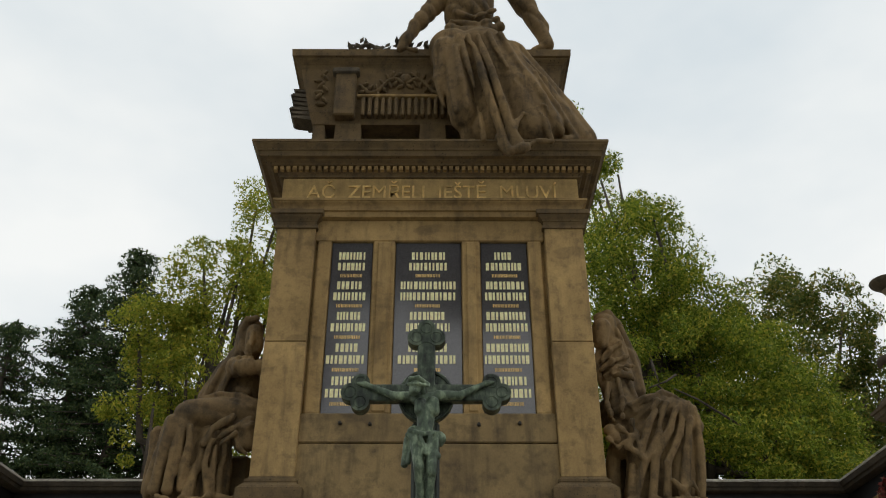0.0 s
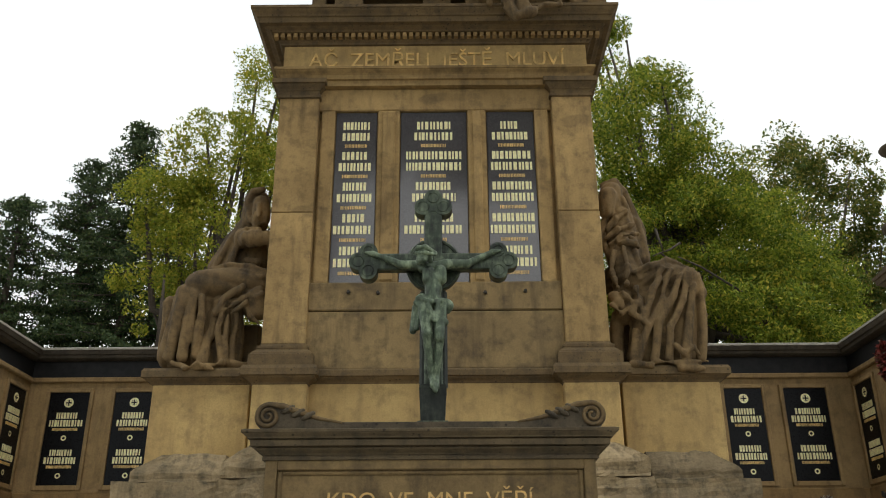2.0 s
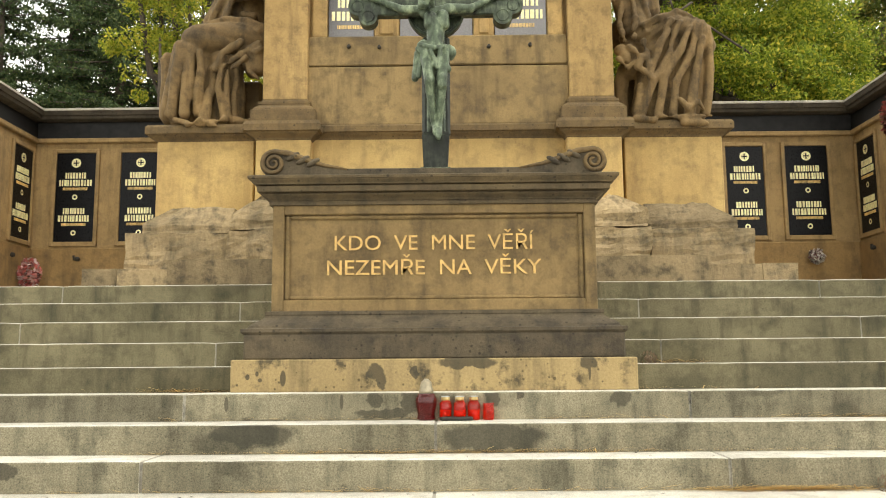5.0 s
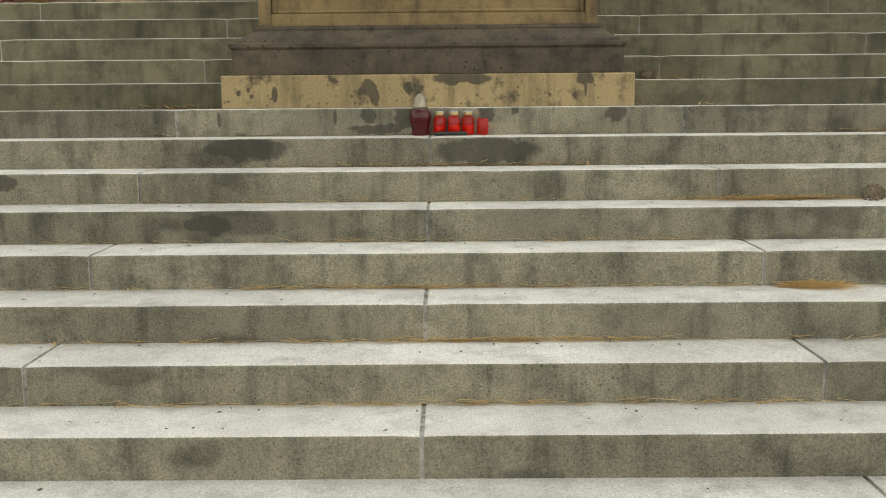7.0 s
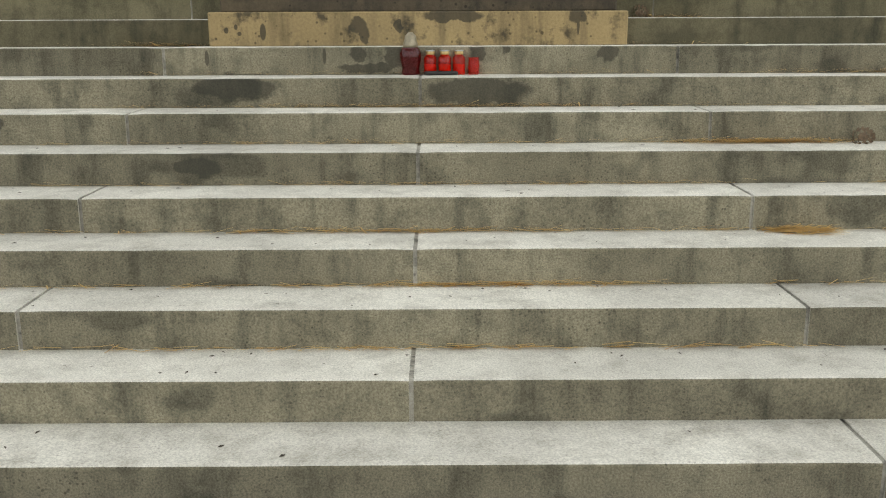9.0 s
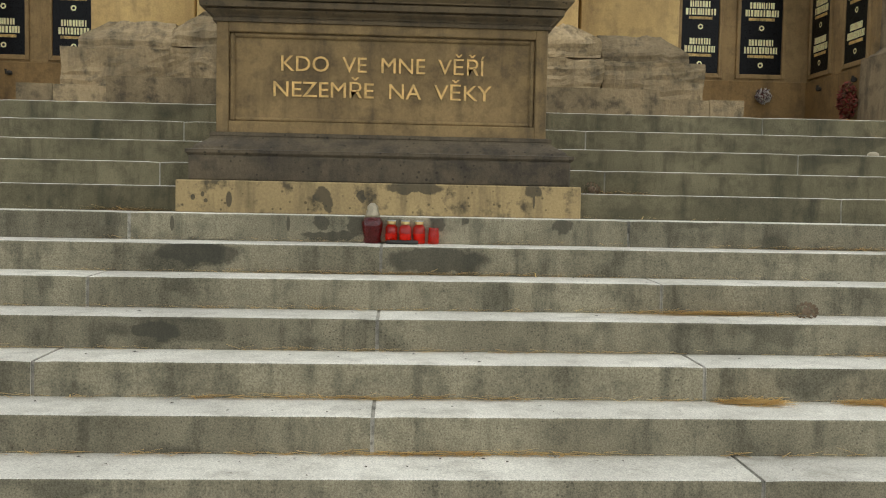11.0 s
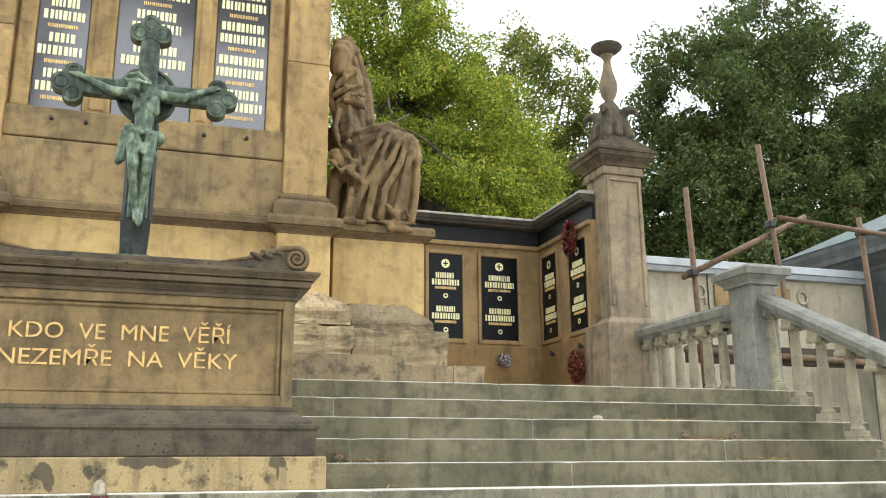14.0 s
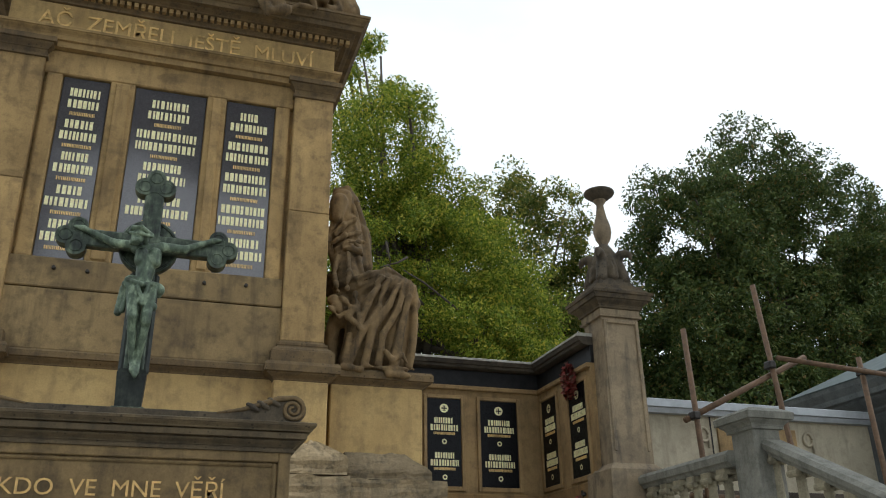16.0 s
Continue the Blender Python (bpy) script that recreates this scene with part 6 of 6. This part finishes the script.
# ---------------------------------------------------------------- dry needles and cones on the treads
def needles(x0, x1, step, n, spread, seed):
    q = random.Random(seed)
    vs, fs = [], []
    zt = (step + 1) * R
    yb = (step + 1) * D
    for i in range(n):
        p = Vector(((q.uniform(x0, x1) + q.uniform(x0, x1)) / 2, yb - 0.012 - abs(q.gauss(0, spread)), zt + 0.004 + abs(q.gauss(0, 0.008))))
        a = q.gauss(0, 0.5)
        d = Vector((math.cos(a), math.sin(a) * 0.6, q.gauss(0, 0.12))) * q.uniform(0.03, 0.07)
        sd = Vector((-d.y, d.x, 0)).normalized() * 0.0026
        k = len(vs)
        for c in (p - d - sd, p + d - sd, p + d + sd, p - d + sd):
            vs.append((c.x, min(c.y, yb - 0.004), max(c.z, zt + 0.003)))
        fs.append((k, k + 1, k + 2, k + 3))
    me = bpy.data.meshes.new("needle_litter")
    me.from_pydata(vs, [], fs)
    me.materials.append(NEEDLE)
    tagged(new("needle_litter", me), "dry orange pine needles gathered along the step", "pine needles", "", "stuff")


LITTER = [(1.3, 2.35, 5, 380, 0.03), (1.62, 1.95, 3, 260, 0.04), (2.15, 2.7, 3, 300, 0.035), (-1.5, 1.6, 6, 160, 0.01), (-1.5, 1.5, 8, 160, 0.012),
          (-1.2, 1.0, 3, 90, 0.01), (-0.4, 1.2, 2, 90, 0.008), (3.7, 4.15, 13, 420, 0.05), (3.9, 4.4, 12, 420, 0.045), (4.2, 4.75, 11, 380, 0.04), (4.3, 4.9, 10, 300, 0.03),
          (4.6, 5.4, 9, 160, 0.03), (2.0, 3.6, 7, 160, 0.015), (3.0, 4.4, 5, 200, 0.02), (2.4, 3.4, 4, 120, 0.02), (-1.9, -1.33, 8, 140, 0.03), (1.33, 1.9, 9, 100, 0.03)]
LITTER += [(-2.6, 2.8, st, 110, 0.006) for st in range(1, 9)]
for k, (a, b, st, n, sp) in enumerate(LITTER):
    needles(a, b, st, n, sp, 50 + k)


fq = random.Random(77)
vs, fs = [], []
for _ in range(170):
    st = fq.choice((0, 1, 1, 2, 2, 3, 3, 4, 5, 6))
    p = Vector((fq.uniform(-2.8, 2.8), st * D + fq.uniform(0.04, D - 0.03), (st + 1) * R + 0.003))
    a, w, h = fq.uniform(0, math.pi), fq.uniform(0.004, 0.016), fq.uniform(0.003, 0.007)
    u, v = Vector((math.cos(a), math.sin(a), 0)) * w, Vector((-math.sin(a), math.cos(a), 0)) * h
    k = len(vs)
    vs += [tuple(c) for c in (p - u, p + v + Vector((0, 0, 0.003)), p + u, p - v)]
    fs.append((k, k + 1, k + 2, k + 3))
me = bpy.data.meshes.new("leaf_debris")
me.from_pydata(vs, [], fs)
me.materials.append(BARK)
tagged(new("leaf_debris", me), "small dark bits of leaf and bark on the treads", "debris", "", "stuff")


def cone(x, y, z, turn):
    bm = bmesh.new()
    m = pose(x, y, z, 0, 90, turn)
    for k in range(46):
        t = k / 45
        a = k * 2.4
        r = 0.034 * math.sin(math.pi * min(1, 0.2 + 0.75 * t)) + 0.006
        p = Vector((r * math.cos(a), r * math.sin(a), (t - 0.5) * 0.1))
        o = Vector((math.cos(a), math.sin(a), 0.5)) * 0.014
        sd = Vector((-math.sin(a), math.cos(a), 0)) * 0.011
        q = [bm.verts.new(m @ c) for c in (p - sd, p + sd, p + o + sd * 0.7, p + o - sd * 0.7)]
        bm.faces.new(q)
    ball(m @ Vector((0, 0, 0)), (0.03, 0.022, 0.022), bm, 8)
    tagged(part("pine_cone", bm, CONE), "open grey-brown pine cone lying on the step", "pine cone", "pine cones")


cone(2.32, 5.75 * D, 6 * R + 0.034, 15)
cone(3.62, 7.7 * D, 8 * R + 0.034, -10)
cone(4.35, 10.7 * D, 11 * R + 0.034, 30)
cone(4.85, 10.7 * D, 11 * R + 0.034, 10)
cone(1.42, 9.8 * D, 10 * R + 0.034, 20)
stn = bmesh.new()
ball((3.75, 11.75 * D, 12 * R + 0.022), (0.045, 0.035, 0.025), stn, 10)
tagged(part("white_pebble", stn, CREAM, None, "", True), "small white pebble on the step", "pebble")


# ---------------------------------------------------------------- wreaths and flowers on the walls
def tuft(name, centre, radii, n, size, material, label, category, seed):
    q = random.Random(seed)
    vs, fs = [], []
    for i in range(n):
        d = Vector((q.gauss(0, 1), q.gauss(0, 1), q.gauss(0, 1))).normalized() * q.uniform(0.5, 1) ** 0.5
        p = Vector(centre) + Vector((d.x * radii[0], d.y * radii[1], d.z * radii[2]))
        a = Vector((q.gauss(0, 1), q.gauss(0, 1), q.gauss(0, 1))).normalized() * size
        b = a.orthogonal().normalized() * size * 0.5
        k = len(vs)
        vs += [tuple(p - a), tuple(p + b), tuple(p + a), tuple(p - b)]
        fs.append((k, k + 1, k + 2, k + 3))
    me = bpy.data.meshes.new(name)
    me.from_pydata(vs, [], fs)
    me.materials.append(material)
    return tagged(new(name, me), label, category)


tuft("dried_wreath", (5.27, 7.36, 4.52), (0.07, 0.17, 0.24), 420, 0.045, DRY_RED, "dried reddish-brown wreath hung on the black plaque", "wreath", 1)
tuft("red_bouquet", (5.22, 7.2, 2.82), (0.1, 0.12, 0.22), 300, 0.04, DRY_RED, "dark red dried bouquet hung on the ochre wall", "bouquet", 2)
tuft("round_posy", (4.74, 8.4, 3.0), (0.1, 0.07, 0.1), 260, 0.03, WHITISH, "small round posy of white and dark flowers", "posy", 3)
tuft("small_posy", (3.75, 8.42, 2.95), (0.05, 0.05, 0.08), 90, 0.025, DRY_RED, "small dry flower posy on the wall", "posy", 4)
tuft("wall_bouquet", (-5.2, 8.2, 2.85), (0.13, 0.15, 0.2), 320, 0.04, PINKISH, "faded bouquet hung on the ochre wall", "bouquet", 5)
for x, y in ((5.3, 8.05), (3.55, 8.47), (-4.7, 8.47), (-5.3, 8.0), (5.3, 7.2)):
    h = bmesh.new()
    tube([(x, y, 3.05), (x - 0.05, y - 0.05, 3.05), (x - 0.05, y - 0.05, 3.1)], 0.016, 6, h)
    ball((x - 0.02, y - 0.02, 3.06), (0.04, 0.035, 0.03), h, 8)
    tagged(part("iron_hook", h, IRON), "small dark iron hook in the wall", "wall hook", "wall hooks")


# ---------------------------------------------------------------- trees
def leaves_mesh(name, clumps, per_clump, size, material, seed, flat=0.0, droop=0.0):
    """A crown: clumps of (centre, radius), each filled with small pointed leaves."""
    rg = np.random.RandomState(seed)
    cs = np.array([c for c, _ in clumps])
    rs = np.array([r for _, r in clumps])
    n = len(clumps) * per_clump
    idx = np.repeat(np.arange(len(clumps)), per_clump)
    d = rg.normal(size=(n, 3))
    d /= np.linalg.norm(d, axis=1, keepdims=True)
    rad = rg.uniform(0.25, 1.0, n) ** 0.6
    p = cs[idx] + d * (rs[idx] * rad)[:, None] * np.array([1, 1, 1 - flat])
    a = rg.normal(size=(n, 3))
    a[:, 2] -= droop
    a /= np.linalg.norm(a, axis=1, keepdims=True)
    b = np.cross(a, rg.normal(size=(n, 3)))
    b /= np.linalg.norm(b, axis=1, keepdims=True)
    s = size * rg.uniform(0.6, 1.3, n)[:, None]
    co = np.stack([p - a * s, p + b * s * 0.42, p + a * s, p - b * s * 0.42], 1).reshape(-1, 3)
    me = bpy.data.meshes.new(name)
    me.vertices.add(4 * n)
    me.vertices.foreach_set("co", co.ravel())
    me.loops.add(4 * n)
    me.loops.foreach_set("vertex_index", np.arange(4 * n, dtype=np.int32))
    me.polygons.add(n)
    me.polygons.foreach_set("loop_start", np.arange(0, 4 * n, 4, dtype=np.int32))
    me.update(calc_edges=True)
    me.materials.append(material)
    return me


def broadleaf(name, label, base, lobes, nclump, clump_r, per, size, material, seed, droop=0.2, fill=0.45):
    """lobes: (centre, radii) of the crown's large masses; clumps gather on their outsides, with gaps."""
    q = random.Random(seed)
    t = thing(name, label, "tree", base)
    bx, by, bz = base
    heart = Vector((sum(c[0] for c, _ in lobes) / len(lobes), sum(c[1] for c, _ in lobes) / len(lobes), sum(c[2] for c, _ in lobes) / len(lobes)))
    fork = Vector((bx, by, bz)).lerp(heart, 0.45)
    part("trunk", tube([base, Vector(base).lerp(fork, 0.5) + Vector((0.1, 0, 0)), fork, heart], [0.38, 0.32, 0.26, 0.12], 9), BARK, t, "", True)
    clumps = []
    vol = [r[0] * r[1] * r[2] for _, r in lobes]
    for (c, r), v in zip(lobes, vol):
        c = Vector(c)
        for k in range(3):
            e = c + Vector((q.uniform(-0.6, 0.6) * r[0], q.uniform(-0.6, 0.6) * r[1], q.uniform(-0.3, 0.6) * r[2]))
            m = fork.lerp(e, 0.5) + Vector((q.uniform(-0.5, 0.5), q.uniform(-0.5, 0.5), q.uniform(0, 0.6)))
            part("limb", tube([fork.lerp(heart, q.random() * 0.6), m, e], [0.14, 0.09, 0.03], 6), BARK, t, "", True)
        for k in range(int(nclump * v / sum(vol))):
            d = Vector((q.gauss(0, 1), q.gauss(0, 1), q.gauss(0, 1))).normalized()
            rr = q.uniform(fill, 1.0) ** 0.7 * q.uniform(0.9, 1.12)
            p = c + Vector((d.x * r[0], d.y * r[1], d.z * r[2])) * rr
            if noise.noise(p * 0.55) < -0.28:
                continue
            clumps.append((tuple(p), clump_r * q.uniform(0.6, 1.3)))
    part("crown", leaves_mesh("crown", clumps, per, size, material, seed, 0.25, droop), None, t)
    return t


def conifer(name, label, base, height, reach, material, seed, tiers=34):
    q = random.Random(seed)
    t = thing(name, label, "tree", base)
    bx, by, bz = base
    part("trunk", tube([base, (bx, by, bz + height)], [0.32, 0.03], 8), BARK, t, "", True)
    clumps = []
    boughs = []
    for k in range(tiers):
        f = k / tiers
        z = bz + height * (0.12 + 0.88 * f)
        ln = reach * (1 - f) ** 0.75 + 0.25
        for j in range(7):
            a = q.uniform(0, 2 * math.pi)
            l2 = ln * q.uniform(0.7, 1.1)
            end = Vector((bx + l2 * math.cos(a), by + l2 * math.sin(a), z - 0.12 * l2 + q.uniform(-0.15, 0.15)))
            boughs.append(((bx, by, z), tuple(end)))
            m = max(2, int(l2 / 0.3))
            for i in range(m):
                u = (i + 1) / m
                p = Vector((bx, by, z)).lerp(end, u)
                clumps.append(((p.x + q.uniform(-0.15, 0.15), p.y + q.uniform(-0.15, 0.15), p.z + q.uniform(-0.08, 0.08)), 0.3 * (1.15 - 0.3 * u)))
    vs, fs = [], []
    for a, e in boughs:
        k = len(vs)
        for (x, y, z), r in ((a, 0.04), (e, 0.012)):
            vs += [(x, y, z + r), (x + r, y - r, z - r * 0.6), (x - r, y + r, z - r * 0.6)]
        fs += [(k + i, k + (i + 1) % 3, k + 3 + (i + 1) % 3, k + 3 + i) for i in range(3)]
    bm_ = bpy.data.meshes.new("bough")
    bm_.from_pydata(vs, [], fs)
    bm_.materials.append(BARK)
    part("bough", bm_, None, t)
    part("crown", leaves_mesh("crown", clumps, 60, 0.06, material, seed, 0.5, 0.4), None, t)
    return t


# ash behind the veiled figure
ash = broadleaf("ash_tree", "tall yellow-green ash tree behind the wall", (7.2, 20.5, 0.0),
          [((5.9, 20, 14.6), (1.7, 2.2, 2.6)), ((7.9, 20.4, 11.6), (2.2, 2.6, 2.3)), ((5.6, 20.2, 11.2), (2.4, 2.4, 2.8)), ((7.6, 20, 8.6), (3.6, 2.8, 2.4)), ((5.6, 20.5, 17.4), (1.0, 1.0, 1.6)), ((4.3, 20.6, 18.8), (0.6, 0.6, 2.6)), ((6.9, 20.5, 16.2), (0.6, 0.6, 1.0)), ((9.2, 20.2, 9.4), (2.0, 2.2, 2.2))],
          900, 0.6, 300, 0.058, LEAF_ASH, 11)
for bend in (((6.4, 17.6, 9.1), (5.17, 16.5, 9.64), (4.97, 16.5, 9.55)), ((5.17, 16.5, 9.64), (5.4, 16.5, 9.72), (5.66, 16.5, 9.9)), ((5.24, 16.5, 9.66), (5.17, 16.5, 9.95), (5.11, 16.5, 10.26)),
             ((5.56, 16.5, 9.54), (6.07, 16.5, 9.28), (7.2, 17.2, 8.9))):
    part("bare_branch", tube(bend, [0.014, 0.024, 0.03] if bend[0][0] < 6.3 else [0.035, 0.028, 0.014], 6), BARK, ash, "dark leafless branch", True)
broadleaf("maple_tree", "maple turning yellow at its top, beyond the wall", (14.2, 28, 0.0),
          [((13.0, 28, 16.8), (1.8, 2.2, 2.2)), ((15.2, 28, 16.2), (1.5, 2.0, 2.8)), ((16.0, 28, 13.0), (1.2, 1.8, 3.0)), ((11.6, 28, 13.4), (2.4, 2.4, 2.8)), ((13.6, 27.6, 11.0), (3.0, 2.4, 3.0))],
          560, 0.62, 190, 0.085, LEAF_TURN, 12)
broadleaf("chestnut_tree", "large dark green chestnut tree beyond the cream wall", (22.5, 24.5, 0.0),
          [((22.4, 24, 17.9), (2.2, 2.4, 3.0)), ((19.6, 24, 15.4), (3.0, 2.8, 2.8)), ((25.8, 24.3, 15.8), (3.4, 2.8, 3.6)), ((22.4, 24, 12.4), (4.6, 3.0, 3.6)), ((18.8, 24.2, 11.6), (2.6, 2.6, 2.8)), ((27.5, 24.2, 11.4), (4.2, 3.0, 4.0)), ((21.0, 24, 8.6), (4.4, 2.8, 2.8)), ((30.2, 25, 14.4), (3.2, 2.8, 3.6))],
          2300, 0.66, 170, 0.088, LEAF_MAPLE, 13)
broadleaf("dark_maple_tree", "dark green maple beyond the low wall", (17.2, 27, 0.0),
          [((17.6, 27, 9.2), (2.6, 2.4, 3.2)), ((15.6, 26, 7.4), (2.6, 2.4, 2.4)), ((11.5, 25, 7.2), (2.8, 2.4, 2.2))],
          420, 0.7, 100, 0.13, LEAF_MAPLE, 14)
broadleaf("locust_tree", "light yellow-green locust tree behind the seated statue", (-5.6, 17.4, 0.0),
          [((-5.6, 17, 12.4), (1.3, 1.2, 1.5)), ((-6.9, 17, 11.2), (1.0, 1.1, 1.0)), ((-4.6, 17.2, 14.4), (0.9, 0.9, 1.6)), ((-5.8, 17, 10.2), (1.6, 1.3, 1.3)), ((-7.0, 16.8, 8.6), (1.0, 1.2, 0.9)), ((-4.4, 17, 11.2), (1.0, 1.0, 1.6)), ((-4.2, 17, 8.6), (1.2, 1.2, 1.4))],
          470, 0.4, 150, 0.052, LEAF_LOCUST, 15, 0.3)
conifer("fir_tree", "dark green fir tree behind the wall", (-9.75, 22.5, 0.0), 16.9, 3.3, LEAF_FIR, 21, 44)
conifer("fir_tree", "tall dark fir tree standing behind the wall", (-11.7, 23.5, 0.0), 16.0, 3.3, LEAF_FIR, 22, 42)
conifer("fir_tree", "dark fir tree with drooping boughs", (-13.3, 22.3, 0.0), 14.2, 3.0, LEAF_FIR, 23, 38)
conifer("fir_tree", "dark fir tree half hidden by the locust", (-8.3, 23.0, 0.0), 14.2, 2.6, LEAF_FIR, 24, 38)
# Unseen trees behind the viewpoint, added to cut front sky light and tablet reflections.
for k, (x, y) in enumerate(((-11.0, -9.5), (-3.6, -8.2), (4.2, -8.4), (11.5, -9.0), (17.5, -3.0), (-17.0, -2.5))):
    broadleaf("screen_tree", "tall leafy tree added out of view to block front light", (x, y, 0.0),
              [((x, y, 18.5), (4.6, 3.6, 4.6)), ((x + 1.5, y - 1, 22.5), (3.4, 3.0, 3.2)), ((x - 1.5, y, 15.4), (3.4, 2.8, 2.0))],
              260, 1.1, 60, 0.3, LEAF_MAPLE, 60 + k)
hq = random.Random(9)
hedge = [((hq.uniform(-16, -6.5), hq.uniform(19, 21), hq.uniform(4.5, 8.0)), hq.uniform(0.5, 0.8)) for _ in range(70)]
hedge += [((hq.uniform(5, 32), hq.uniform(29, 31), hq.uniform(4.5, 9.5)), hq.uniform(0.6, 1.0)) for _ in range(150)]
tagged(new("shrubbery", leaves_mesh("shrubbery", hedge, 90, 0.15, LEAF_MAPLE, 31)), "dense dark green shrubbery beyond the walls", "shrubs", "", "stuff")

# ---------------------------------------------------------------- step stones, one by one
meshes = {}


def step_stone(x0, x1, i):
    w = round(x1 - x0, 3)
    y1 = D + 0.05
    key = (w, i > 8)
    if key not in meshes:
        bm = bmesh.new()
        gap = 0.005 if i > 8 else 0.009
        g0, g1 = gap, w - gap
        sect = [(0.0, 0.0), (0.0, R - 0.012), (0.003, R - 0.004), (0.011, R), (y1, R), (y1, 0.0)]
        nx = max(4, int(w / 0.09))
        cols = []
        for k in range(nx + 1):
            x = g0 + (g1 - g0) * k / nx
            wv = 0.003 * noise.noise(Vector((x * 6, w * 9, 0)))
            chip = max(0.0, noise.noise(Vector((x * 9, w * 5, 3))) - 0.3) * 0.008
            if k in (0, nx):
                chip += 0.004
            cols.append([bm.verts.new((x, y + (wv + (chip if z > R - 0.02 else 0) if y < 0.02 else 0), z - (chip if z > R - 0.02 and y < 0.02 else 0))) for y, z in sect])
        for a, c in zip(cols, cols[1:]):
            for j in range(len(sect)):
                m = (j + 1) % len(sect)
                f = bm.faces.new((a[j], c[j], c[m], a[m]))
                # front faces take the darker riser colour, which holds part of their shade
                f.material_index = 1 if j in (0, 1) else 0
        bm.faces.new(cols[0][::-1])
        bm.faces.new(cols[-1])
        meshes[key] = as_mesh("step_stone", bm, [TREAD, RISER_UPPER if i > 8 else RISER])
    ob = new("step_stone", meshes[key])
    ob.parent = steps
    ob.location = (x0, i * D, i * R)


for i in range(N):
    W = 1.59 - 0.008 * i if i < 9 else 1.522
    cuts = [-STEP_X] + ([-3 * W, -W, W, 3 * W] if i % 2 == 0 else [-2 * W * 1.99, -2 * W, 0.0, 2 * W, 2 * W * 1.99]) + [STEP_X]
    for a, b in zip(cuts, cuts[1:]):
        step_stone(a, b, i)
